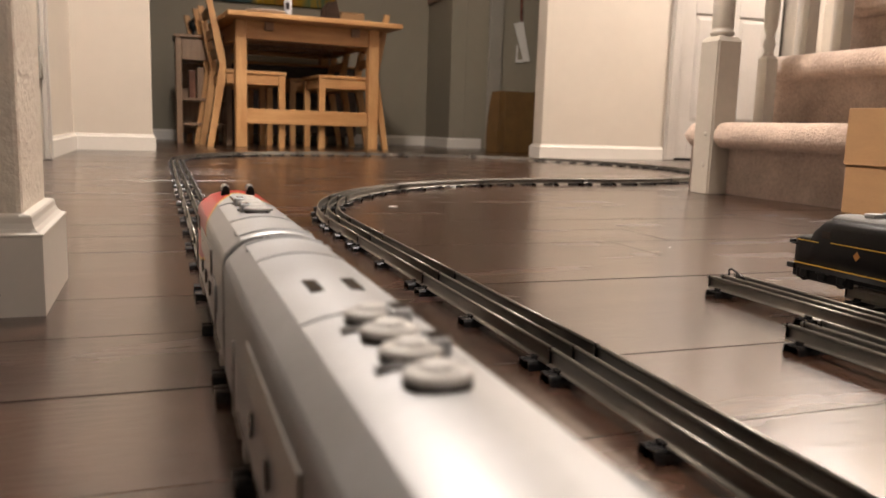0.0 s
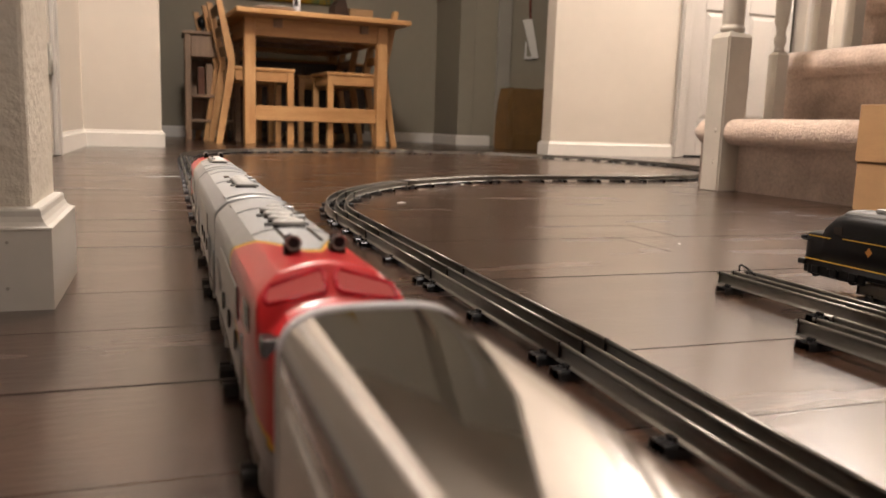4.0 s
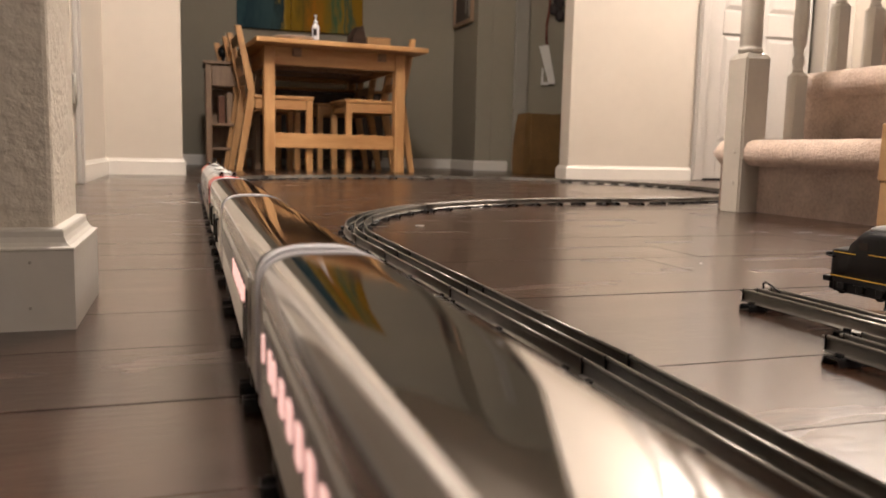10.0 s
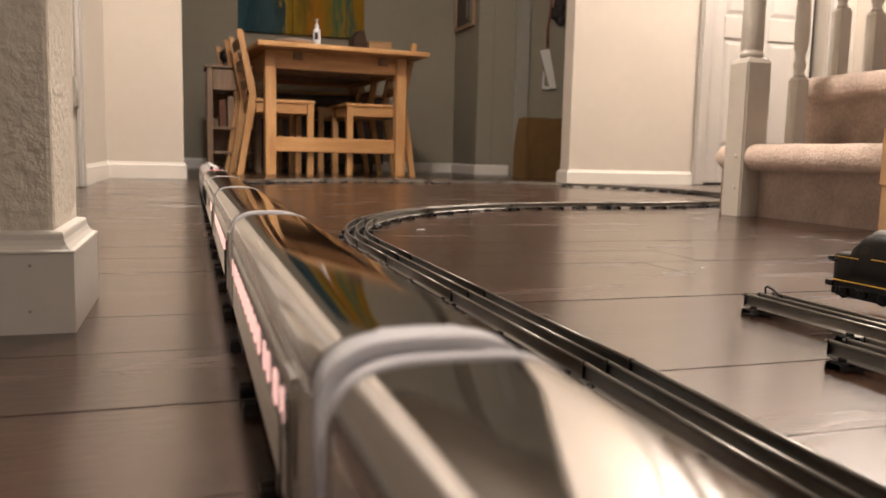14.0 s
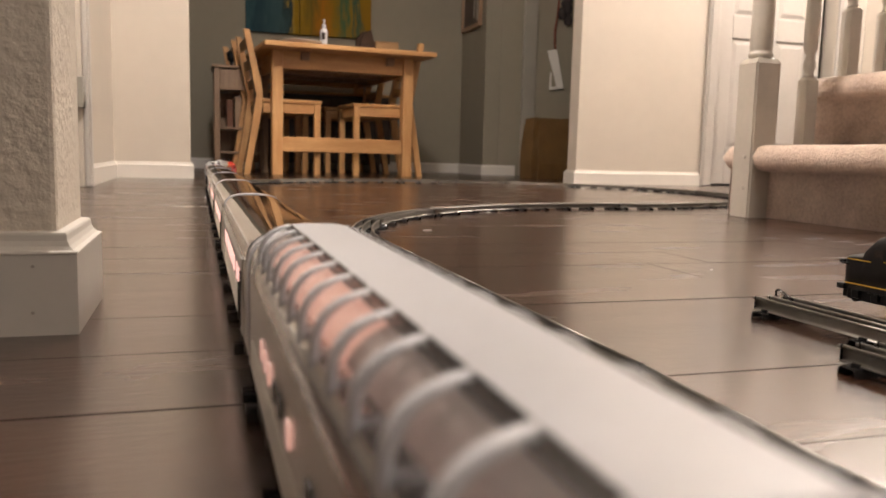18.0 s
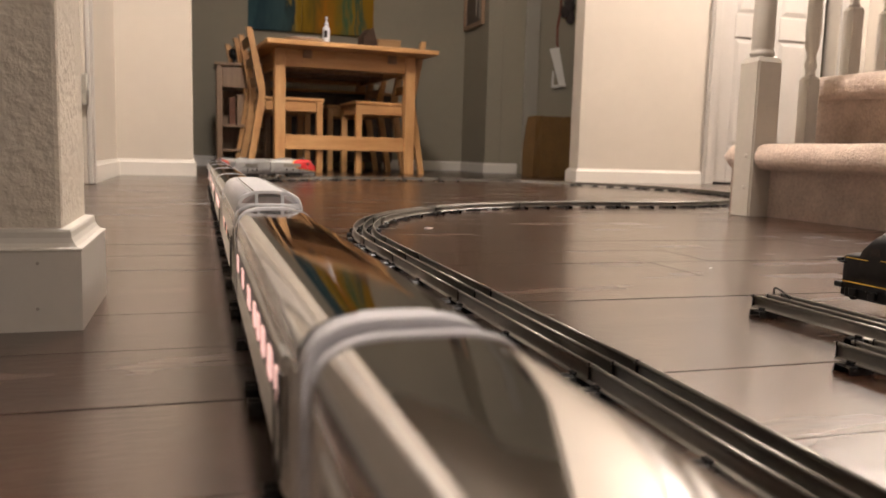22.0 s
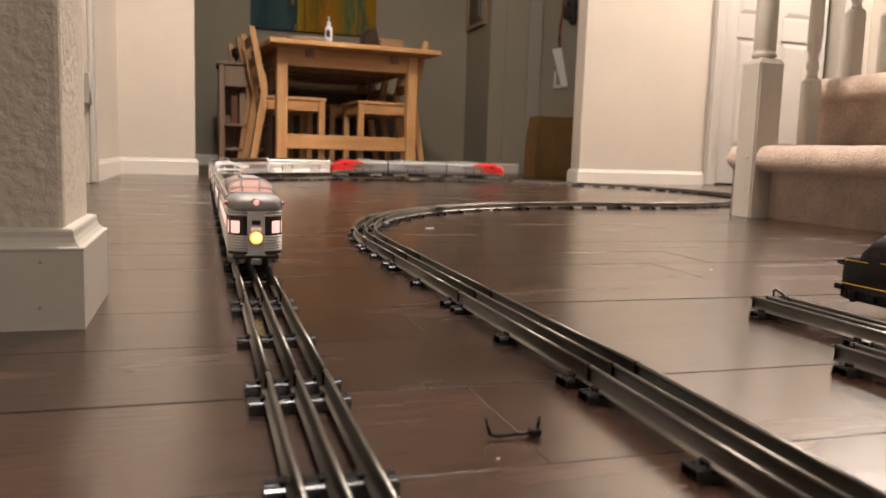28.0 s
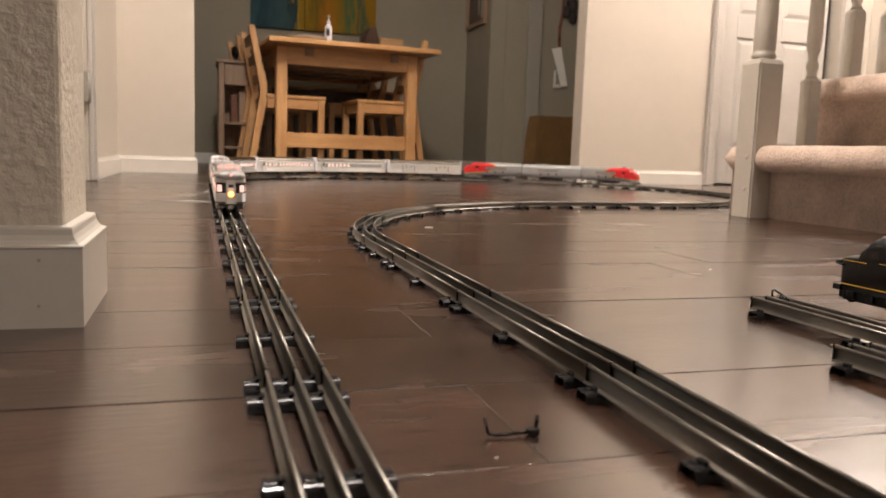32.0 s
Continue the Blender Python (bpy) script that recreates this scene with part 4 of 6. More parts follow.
def observation_car(off):
    car = thing("observation_car", "silver toy dome observation car with a round lit tail", "toy train car", GROUP)
    tail = -0.1515
    car_shell(car, tail, HALF, roof=False)
    bm = bmesh.new()
    loft(bm, [arch_ring(y, BODY, 0.0801, 0.0965, 28) for y in (-0.098, 0.08, HALF)], closed=False, caps=(False, False))
    part("roof", bm, M["chrome"], car, "mirror-polished aluminium roof")
    fluting(car, tail, HALF - 0.02)
    band(car, tail, HALF - 0.02)
    for s in (-1, 1):
        for y, w in ((0.135, 0.006), (0.122, 0.006), (0.095, 0.010), (0.078, 0.010), (0.045, 0.008), (0.033, 0.008), (0.0, 0.011), (-0.03, 0.011), (-0.06, 0.011),
                     (-0.09, 0.012), (-0.12, 0.012)):
            window(car, s, y, w * 0.8, 0.0580, 0.0690, M["lit"])
    n = 24
    out = end_outline(BODY, n, 0.022)
    at = lambda k, z: [(x * k, tail + y * k, z) for x, y in out]
    bm = bmesh.new()
    loft(bm, [at(0.985, 0.034), at(0.985, 0.0815)], closed=False, caps=(False, False))
    part("tail_wall", bm, M["band"], car, "dark band round the tail")
    for z0, z1, c in ((0.0365, 0.0530, 6), (0.0720, 0.0800, 3)):
        bm = bmesh.new()
        rings = []
        for i in range(c * 4 + 1):
            u = i / (c * 4)
            rings.append(at(0.995 + 0.035 * abs(math.sin(math.pi * c * u)), z0 + (z1 - z0) * u))
        loft(bm, rings, closed=False, caps=(False, False), smooth=False)
        part("fluted_tail", bm, M["tail_silver"], car, "corrugated aluminium round the tail")
    for a0, a1 in ((5, 17), (27, 54), (126, 153), (163, 175)):
        bm = bmesh.new()
        rings = []
        for z in (0.0552, 0.0558, 0.0669, 0.0675):
            ins = 2.0 if z in (0.0552, 0.0675) else 0.0
            ring = []
            for i in range(7):
                a = radians(a0 + ins + (a1 - a0 - 2 * ins) * i / 6)
                ring.append((BODY * 1.0 * math.cos(a), tail - 0.022 * math.sin(a) ** 0.75 * 1.0, z))
            rings.append(ring)
        loft(bm, rings, closed=False, caps=(False, False))
        part("tail_window", bm, M["lit"], car, "lit window with a pink glow")
    # dark deck behind the dome, then the bulky rounded roof end
    box_part("deck", M["band"], car, -0.0205, 0.0205, -0.1290, -0.0905, 0.0800, 0.0880, 0.0010, "dark recessed deck")
    bm = bmesh.new()
    rings = [arch_ring(-0.1235, BODY * f, 0.0801, c, 28, 0.56, 0.6) for f, c in ((0.90, 0.0872), (0.955, 0.0905), (0.985, 0.0925))]
    rings += [arch_ring(y, BODY + 0.0004, 0.0801, c, 28, 0.56, 0.6) for y, c in ((-0.1245, 0.0934), (-0.128, 0.0940), (-0.138, 0.0945))]
    for i in range(13):
        a = math.pi / 2 * i / 12
        f = max(0.02, math.cos(a) ** 0.6)
        g = max(0.05, math.cos(a) ** 0.5)
        rings.append([(x * g, tail + 0.004 - 0.0285 * math.sin(a), 0.0795 + (z - 0.0801) * f) for x, _, z in arch_ring(0, BODY + 0.0006, 0.0801, 0.0946, 28, 0.56, 0.6)])
    loft(bm, rings, closed=False, caps=(False, False))
    part("roof_end", bm, M["roof_end"], car, "rounded dull silver roof end")
    bm = bmesh.new()
    loft(bm, [at(0.2, 0.0345), at(0.985, 0.0345), at(0.95, 0.030), at(0.2, 0.030)], closed=False, caps=(False, False))
    part("tail_skirt", bm, M["truck_silver"], car)
    yb = tail - 0.022
    d = new("tail_door")
    d.parent = car
    box_part("leaf", M["fan"], d, -0.0085, 0.0085, yb - 0.0020, yb + 0.004, 0.0345, 0.0770, 0.0006)
    box_part("pane", M["band"], d, -0.0042, 0.0042, yb - 0.0027, yb - 0.0018, 0.0640, 0.0685)
    box_part("sign", M["lit_dim"], d, -0.0050, 0.0050, yb - 0.0029, yb - 0.0018, 0.0575, 0.0615)
    bm = bmesh.new()
    rot = Matrix.Translation((0, yb - 0.0018, 0.0512)) @ Matrix.Rotation(math.pi / 2, 4, "X")
    lathe(bm, [(0.0064, 0.0), (0.0064, 0.0012), (0.0058, 0.0016)], 28, rot)
    drum = part("drumhead", bm, M["drum_orange"], d, "round orange and yellow lit tail sign")
    bm = bmesh.new()
    lathe(bm, [(0.0046, 0.0014), (0.0046, 0.0018), (0.0040, 0.0019)], 28, rot @ Matrix.Translation((0.0005, 0.0004, 0)))
    part("drumhead_face", bm, M["drumhead"], drum, "yellow face")
    bm = bmesh.new()
    lathe(bm, [(0.0075, 0.0), (0.0075, 0.0022), (0.0066, 0.0022), (0.0066, 0.0)], 28, Matrix.Translation((0, yb - 0.0013, 0.0512)) @ Matrix.Rotation(math.pi / 2, 4, "X"))
    part("drumhead_rim", bm, M["silver_paint"], d)
    box_part("step", M["silver_paint"], d, -0.010, 0.010, yb - 0.0050, yb, 0.0330, 0.0348, 0.0005)
    # top lamp and side markers
    bm = bmesh.new()
    rot = Matrix.Translation((0, yb + 0.0025, 0.0862)) @ Matrix.Rotation(math.pi / 2, 4, "X")
    lathe(bm, [(0.0048, -0.014), (0.0048, 0.004), (0.0040, 0.0048)], 20, rot)
    b = part("top_lamp", bm, M["silver_paint"], car)
    bm = bmesh.new()
    lathe(bm, [(0.0029, 0.0), (0.0029, 0.0010), (0.0017, 0.0018)], 18, Matrix.Translation((0, yb - 0.0022, 0.0862)) @ Matrix.Rotation(math.pi / 2, 4, "X"))
    part("lens", bm, M["marker"], b, "pink lens")
    for s in (-1, 1):
        bm = bmesh.new()
        rot = Matrix.Translation((s * (BODY - 0.001), tail - 0.002, 0.0840)) @ Matrix.Rotation(s * math.pi / 2, 4, "Y")
        lathe(bm, [(0.0012, 0.0), (0.0012, 0.0012), (0.0023, 0.0015), (0.0023, 0.0036), (0.0014, 0.0040)], 16, rot)
        lamp_body = part("marker_lamp", bm, M["fan"], car, "small silver marker lamp")
        bm = bmesh.new()
        lathe(bm, [(0.0017, 0.0), (0.0017, 0.0006), (0.0008, 0.0011)], 14, Matrix.Translation((s * (BODY + 0.0015), tail - 0.0042, 0.0840)) @ Matrix.Rotation(math.pi / 2, 4, "X"))
        part("lens", bm, M["red"], lamp_body, "red lens")
    dome(car, -0.075, 0.024, 8, M["dome_lit2"], 0.1060, 0.003, 0.0968, 0.25, M["dome_lit2"], 0.42, False, 0.0008, M["dome_frame"], M["dome_pink"], 0.0005)
    for s in (-1, 1):
        bm = bmesh.new()
        box(bm, *sorted((s * 0.0212, s * 0.0224)), -0.074, 0.023, 0.0970, 0.0988, 0.0004)
        part("dome_rail", bm, M["dome_frame"], car, "grey rail along the dome")
    for x, y in ((-0.0135, -0.058), (-0.0150, 0.004), (0.0120, -0.030)):
        bm = bmesh.new()
        lathe(bm, [(0.0, -0.0022), (0.0016, -0.0016), (0.0023, 0.0), (0.0016, 0.0016), (0.0, 0.0022)], 12, pose(x, y, 0.1004))
        part("bulb", bm, M["bulb"], car, "small bright bulb under the dome")
    bm = bmesh.new()
    full = arch_ring(0, 0.0240, 0.0890, 0.0962, 24, 0.75, 0.55)
    for i, (a, b) in enumerate(((1, 8), (8, 16), (16, 23))):
        rows = [[(x, -0.0780 if k else -0.0930, z if k else 0.0888 + (z - 0.0885) * 0.35) for x, _, z in full[a:b + 1]] for k in (1, 0)]
        if i:
            bm = bmesh.new()
        loft(bm, rows, closed=False, caps=(False, False))
        part("lower_dome_pane", bm, M["dome_lit2"], car, "lower lit pane of the dome")
    bm = bmesh.new()
    for x in (-0.0092, 0.0092):
        rod(bm, (x, -0.0780, 0.0958), (x, -0.0935, 0.0905), 0.0010, 6)
    low = [(x, -0.0933, 0.0888 + (z - 0.0885) * 0.35) for x, _, z in full]
    for a, b in zip(low, low[1:]):
        rod(bm, a, b, 0.0009, 5)
    part("lower_dome_frame", bm, M["dome_roof"], car)
    diaphragm(car, HALF, 1)
    coupler(car, HALF, 1)
    bm = bmesh.new()
    for x in (-0.019, 0.019):
        rod(bm, (x, yb + 0.012, 0.026), (x, yb + 0.006, 0.033), 0.0028, 8)
    box(bm, -0.005, 0.005, yb - 0.006, yb + 0.01, 0.024, 0.031, 0.0015)
    part("tail_coupler", bm, M["truck_silver"], car)
    for x in (-0.021, -0.013, 0.013, 0.021):
        bm = bmesh.new()
        yy = yb + 0.004 + 0.3 * abs(abs(x) - 0.013)
        box(bm, x - 0.0022, x + 0.0022, yy, yy + 0.006, 0.0245, 0.0310, 0.0012)
        rod(bm, (x, yy + 0.001, 0.0275), (x, yy - 0.0015, 0.0275), 0.0012, 10)
        part("step_bracket", bm, M["truck_silver"], car)
    MOVERS.append((car, off, 0.112, under(car, silver=True)))


LOCO_L, LOCO_K = 0.326, 0.874


def diesel_ring(y, w=0.0266, crest=0.0963, drop=0.0, low=0.0335):
    """Upright side, a sloped shoulder with a crease, a low arch between the creases."""
    side = [(w, low), (w, 0.058 - drop * 0.5), (w, 0.0775 - drop), (w * 0.992, 0.0820 - drop), (w * 0.970, 0.0845 - drop), (w * 0.935, 0.0862 - drop), (w * 0.80, 0.0898 - drop), (w * 0.665, 0.0929 - drop)]
    side = [(x, max(low + 0.001 * i, z + (crest - 0.0963 + drop))) for i, (x, z) in enumerate(side)]
    top = [(w * 0.665 * u, crest - 0.0034 * u * u) for u in (0.95, 0.75, 0.5, 0.25, 0.0)]
    half = side + top
    return [(-x, y, z) for x, z in half] + [(x, y, z) for x, z in half[-2::-1]]


def brow(x, y):
    """Height of the sloped windshield face of the cab."""
    return 0.0957 - (y - 0.1075) * 0.84 - 0.0022 * (x / 0.0265) ** 2


def diesel_rings(nose=True):
    hl = LOCO_L / 2
    ends = [(-hl - 0.004, 0.0262, 0.0956), (-hl - 0.0028, 0.0265, 0.0961), (-hl + 0.002, 0.0266, 0.0963)]
    rings = [diesel_ring(y, w, c) for y, w, c in ends]
    if not nose:
        return rings + [diesel_ring(y, w, c) for y, w, c in ((0, 0.0266, 0.0963), (hl - 0.002, 0.0266, 0.0963), (hl + 0.0028, 0.0265, 0.0961), (hl + 0.004, 0.0262, 0.0956))]
    rings += [diesel_ring(y) for y in (0.0, 0.098, 0.106)]
    # windshield face, then the bulldog nose
    for y in (0.1075, 0.109, 0.1105, 0.112, 0.114, 0.116, 0.118, 0.1200):
        rings.append([(x, yy, min(z, brow(x, yy))) for x, yy, z in diesel_ring(y, 0.0265)])
    for y, w, c in ((0.1225, 0.0264, 0.0848), (0.128, 0.0261, 0.0838), (0.137, 0.0254, 0.0822), (0.146, 0.0240, 0.0795),
                    (0.153, 0.0215, 0.0755), (0.158, 0.0180, 0.0700), (0.1615, 0.0125, 0.0630), (0.163, 0.0060, 0.0540)):
        rings.append(diesel_ring(y, w, c))
    return rings


def roof_z(x):
    u = abs(x) / (0.0266 * 0.665)
    return 0.0963 - 0.0034 * u * u


def fans(loco, ys):
    for i, y in enumerate(ys):
        f = new("roof_fan")
        f.parent = loco
        bm = bmesh.new()
        lathe(bm, [(0.0056, -0.001), (0.0056, 0.0013), (0.0072, 0.0015), (0.0078, 0.0022), (0.0075, 0.0030), (0.0064, 0.0036), (0.0046, 0.0039), (0.0042, 0.0046), (0.0030, 0.0051), (0.0, 0.0052)], 28, pose(0.0, y, 0.0958))
        part("cap", bm, M["fan"], f)
        bm = bmesh.new()
        lathe(bm, [(0.0076, -0.0004), (0.0076, 0.0013), (0.0056, 0.0014)], 24, pose(0.0, y, 0.0958))
        part("gap_ring", bm, M["band"], f)


def stacks(loco, spots):
    for x, y in spots:
        s = new("exhaust_pipe")
        s.parent = loco
        z = roof_z(x)
        bm = bmesh.new()
        box(bm, x - 0.0032, x + 0.0032, y - 0.0045, y + 0.0045, z - 0.002, z + 0.0048, 0.0008)
        part("pipe", bm, M["silver_paint"], s)
        box_part("opening", M["band"], s, x - 0.0022, x + 0.0022, y - 0.0033, y + 0.0033, z + 0.0046, z + 0.0052)


def diesel(name, off, nose, turned, label, front=False):
    loco = thing(name, label, "toy locomotive", "engines of the silver toy streamliner")
    bm = bmesh.new()
    rows = loft(bm, diesel_rings(nose))
    for a, b in list(zip(rows, rows[1:]))[:5 if nose else 6]:
        for k in (5, 7, 17, 19):
            e = bm.edges.get((a[k], b[k]))
            if e:
                e.smooth = False
    for row in rows[1:2] if nose else (rows[1], rows[-2]):
        for a, b in zip(row, row[1:]):
            bm.edges.get((a, b)).smooth = False
    body = part("body", bm, M["loco"] if nose else M["silver_paint"], loco, "silver body with a red and yellow nose" if nose else "plain silver body")
    hl = LOCO_L / 2
    # roof panels, ribs and hatches
    for y in (-0.159, -0.095, 0.004) if nose else (-0.159, -0.015, 0.105, 0.156):
        bm = bmesh.new()
        wide = abs(y) > 0.145
        arc = [(u * 0.0177, 0.0963 - 0.0034 * u * u) for u in (-1, -0.8, -0.6, -0.4, -0.2, 0, 0.2, 0.4, 0.6, 0.8, 1)]
        d, h = (0.0014, 0.0011) if wide else (0.0007, 0.0006)
        rows = [[(x, y - d, z - 0.0003) for x, z in arc], [(x, y - d * 0.5, z + h) for x, z in arc], [(x, y + d * 0.5, z + h) for x, z in arc], [(x, y + d, z - 0.0003) for x, z in arc]]
        loft(bm, rows, closed=False, caps=(False, False), smooth=False)
        part("roof_rib", bm, M["loco"] if nose else M["silver_paint"], loco)
    for y in (-0.150,) if nose else (-0.150, 0.1375):
        for s in (-1, 1):
            bm = bmesh.new()
            x = s * 0.0183
            loft(bm, [[(x + dx, y + dy, 0.0927 + dz) for dx, dz in ((-0.0006, 0), (0.0, 0.0010), (0.0006, 0))] for dy in (0.0, 0.013)], smooth=False)
            part("panel_edge", bm, M["silver_paint"], loco)
    fy = (-0.0675, -0.046, -0.0255, -0.004) if nose else (-0.0890, -0.0680, -0.0475, -0.0270)
    fans(loco, fy)
    stacks(loco, [(-0.006, fy[0] + 0.008), (-0.006, fy[2] + 0.008)] if nose else [(0.006, fy[3] - 0.004), (0.006, fy[1] + 0.002)])
    for y in ((fy[0] + 0.014, fy[2] + 0.014) if nose else (fy[3] - 0.010, fy[1] - 0.008)):
        bm = bmesh.new()
        rod(bm, (-0.0105, y, roof_z(0.0105) + 0.0012), (0.0105, y, roof_z(0.0105) + 0.0012), 0.0009, 6)
        part("lift_bar", bm, M["silver_paint"], loco)
    for x in (-0.0075, 0.0070) if nose else (-0.0068, 0.0060):
        hy = 0.0245 if nose else 0.031
        box_part("roof_vent", M["band"], loco, x - (0.0007 if nose else 0.0022), x + (0.0007 if nose else 0.0022), hy - (0.0217 if nose else 0.010), hy + (0.0217 if nose else 0.010), roof_z(x) - 0.001, roof_z(x) + (0.0006 if nose else 0.0004))
    for s in (-1, 1):
        bm = bmesh.new()
        box(bm, *sorted((s * 0.0269, s * 0.0276)), -0.080, 0.040, 0.0610, 0.0760, 0.0002)
        g = part("side_grille", bm, M["grille"], loco, "steel side grille")
        for yy in (-0.060, -0.015, 0.030):
            bm = bmesh.new()
            m = Matrix.Translation((s * 0.0269, yy, 0.0505)) @ Matrix.Rotation(s * math.pi / 2, 4, "Y")
            lathe(bm, [(0.0046, 0), (0.0046, 0.0009), (0.0036, 0.0009)], 18, m)
            part("porthole", bm, M["band"], loco)
        for k in range(5):
            box_part("louvre", M["silver_paint"], loco, *sorted((s * 0.0269, s * 0.0274)), -0.130 + k * 0.008, -0.125 + k * 0.008, 0.0500, 0.0640)
        for yy in (0.085, -0.140):
            bm = bmesh.new()
            rod(bm, (s * 0.0285, yy, 0.040), (s * 0.0285, yy, 0.066), 0.0006, 6)
            part("grab_iron", bm, M["silver_paint"], loco)
        box_part("sill_stripe", M["band"], loco, *sorted((s * 0.0264, s * 0.0269)), -0.15, 0.09, 0.0350, 0.0362)
        if nose:
            box_part("cab_window", M["band"], loco, *sorted((s * 0.0268, s * 0.0274)), 0.078, 0.098, 0.0690, 0.0790, 0.0003)
            # windshield, set in the sloped face and rounded down towards the side
            pts, r = [], 0.0020
            for cx, cz, a0 in ((0.0232 - r, 1.0, 0), (0.0020 + r, 1.0, 90), (0.0020 + r, 0.0, 180), (0.0232 - r, 0.0, 270)):
                for k in range(5):
                    x = cx + r * math.cos(radians(a0 + 22.5 * k))
                    top = 0.0936 - 0.0062 * max(0.0, (x - 0.010) / 0.0132) ** 1.6
                    low = 0.0868 - 0.0034 * (x / 0.0232) ** 2
                    z = (top - r if cz else low + r) + r * math.sin(radians(a0 + 22.5 * k))
                    y = 0.1075 + (0.0957 - 0.0022 * (x / 0.0265) ** 2 - z) / 0.84
                    pts.append(Vector((s * x, y, z)))
            out = Vector((0, 0.64, 0.77))
            bm = bmesh.new()
            loft(bm, [[p - out * 0.0004 for p in pts], [p + out * 0.0003 for p in pts]], smooth=False)
            part("windshield", bm, M["windshield"], loco, "dark windshield with a warm glow")
            bm = bmesh.new()
            for a, b in zip(pts, pts[1:] + pts[:1]):
                rod(bm, a + out * 0.0004, b + out * 0.0004, 0.0009, 6)
            part("windshield_frame", bm, M["red"], loco)
            bm = bmesh.new()
            hx, hyy = s * 0.0088, 0.078
            m = Matrix.Translation((hx, hyy - 0.006, 0.0998)) @ Matrix.Rotation(-math.pi / 2, 4, "X")
            lathe(bm, [(0.0016, 0), (0.0019, 0.005), (0.0023, 0.0085), (0.0031, 0.0108), (0.0028, 0.0110), (0.0014, 0.008)], 18, m)
            horn = part("horn", bm, M["grille"], loco, "steel horn")
            box_part("mount", M["black"], horn, hx - 0.0030, hx + 0.0030, hyy - 0.006, hyy + 0.0015, 0.0930, 0.0990, 0.0008)
            bm = bmesh.new()
            lathe(bm, [(0.0022, 0.0100), (0.0022, 0.0104)], 14, m)
            part("mouth", bm, M["black"], horn)
            bm = bmesh.new()
            lathe(bm, [(0.0022, -0.0012), (0.0022, 0.0006)], 14, m)
            part("cap", bm, M["black"], horn)
            box_part("number_board", M["band"], loco, *sorted((s * 0.0262, s * 0.0185)), 0.128, 0.1395, 0.0700, 0.0760, 0.0006)
    if nose:
        bm = bmesh.new()
        lathe(bm, [(0.0060, -0.006), (0.0060, 0.004), (0.0048, 0.0052)], 22, pose(0, 0.1475, 0.0735, -76))
        part("headlight_ring", bm, M["red"], loco)
        bm = bmesh.new()
        lathe(bm, [(0.0044, 0.0), (0.0044, 0.0040), (0.0025, 0.0058), (0.0, 0.0062)], 22, pose(0, 0.1480, 0.0735, -76))
        part("headlight", bm, M["headlight_front"] if front else M["headlight"], loco, "glowing headlight")
        bm = bmesh.new()
        ring = lambda k, z, yy: [(0.0255 * k * math.cos(radians(180 * i / 12)), yy + 0.030 * k * math.sin(radians(180 * i / 12)), z) for i in range(13)]
        loft(bm, [ring(1.0, 0.0336, 0.128), ring(1.02, 0.0225, 0.130), ring(0.9, 0.0225, 0.128)], closed=False, caps=(False, False))
        part("pilot", bm, M["silver_paint"], loco, "silver pilot under the nose")
    # dark plates over the end faces: shade of the gap between engines, put in as colour
    for e in (-1,) if nose else (-1, 1):
        bm = bmesh.new()
        ring = diesel_ring(0, 0.0254, 0.0945)
        loft(bm, [[(x, e * (hl + d), z) for x, _, z in ring] for d in (0.0035, 0.0048)], smooth=False)
        part("end_plate", bm, M["band"], loco, "dark plate standing in for the shade between coupled engines")
    box_part("end_bellows", M["band"], loco, -0.013, 0.013, -hl - 0.007, -hl + 0.0005, 0.034, 0.080, 0.001)
    if not nose:
        box_part("end_bellows", M["band"], loco, -0.013, 0.013, hl - 0.0005, hl + 0.007, 0.034, 0.080, 0.001)
    box_part("fuel_tank", M["truck"], loco, -0.020, 0.020, -0.045, 0.045, 0.021, 0.0334, 0.003)
    for s in (-1, 1):
        coupler(loco, s * hl * (1.0 if not (nose and s > 0) else 0.99), s)
    for q in loco.children_recursive:
        if q.type == "MESH":
            q.data.transform(Matrix.Diagonal((1, LOCO_K, 1, 1)))
    trucks = [truck(loco, 0.089, True, 0.047), truck(loco, -0.089, True, 0.047)]
    MOVERS.append((loco, off, 0.089, trucks, turned))


SPEC = {
    "coach": [(0.158, 0.006), (0.132, 0.009), (0.118, 0.009), (0.096, 0.011), (0.076, 0.011), (0.056, 0.011), (0.036, 0.011), (0.016, 0.011), (-0.004, 0.011), (-0.024, 0.011),
              (-0.044, 0.011), (-0.070, 0.006), (-0.086, 0.006), (-0.110, 0.010), (-0.130, 0.006)],
    "lounge": [(0.120, 0.010), (0.090, 0.024), (0.056, 0.024), (0.022, 0.024), (-0.012, 0.024), (-0.046, 0.024), (-0.090, 0.010), (-0.115, 0.010)],
    "half": [(-0.02, 0.010), (-0.04, 0.012), (-0.06, 0.012), (-0.08, 0.012), (-0.10, 0.012), (-0.12, 0.012)],
    "sleeper": [(0.152, 0.005), (0.142, 0.005), (0.090, 0.005), (0.080, 0.005), (0.030, 0.008), (0.018, 0.008), (-0.020, 0.013), (-0.044, 0.013), (-0.072, 0.015), (-0.104, 0.016), (-0.130, 0.008)],
}
PITCH = 0.389
baggage_car(PITCH / 2)
passenger_car(-PITCH * 0.5, M["lit"], SPEC["half"], "polished aluminium toy car with lit windows in its rear half")
passenger_car(-PITCH * 1.5, M["lit"], SPEC["coach"], "polished aluminium toy coach with a row of pink lit windows")
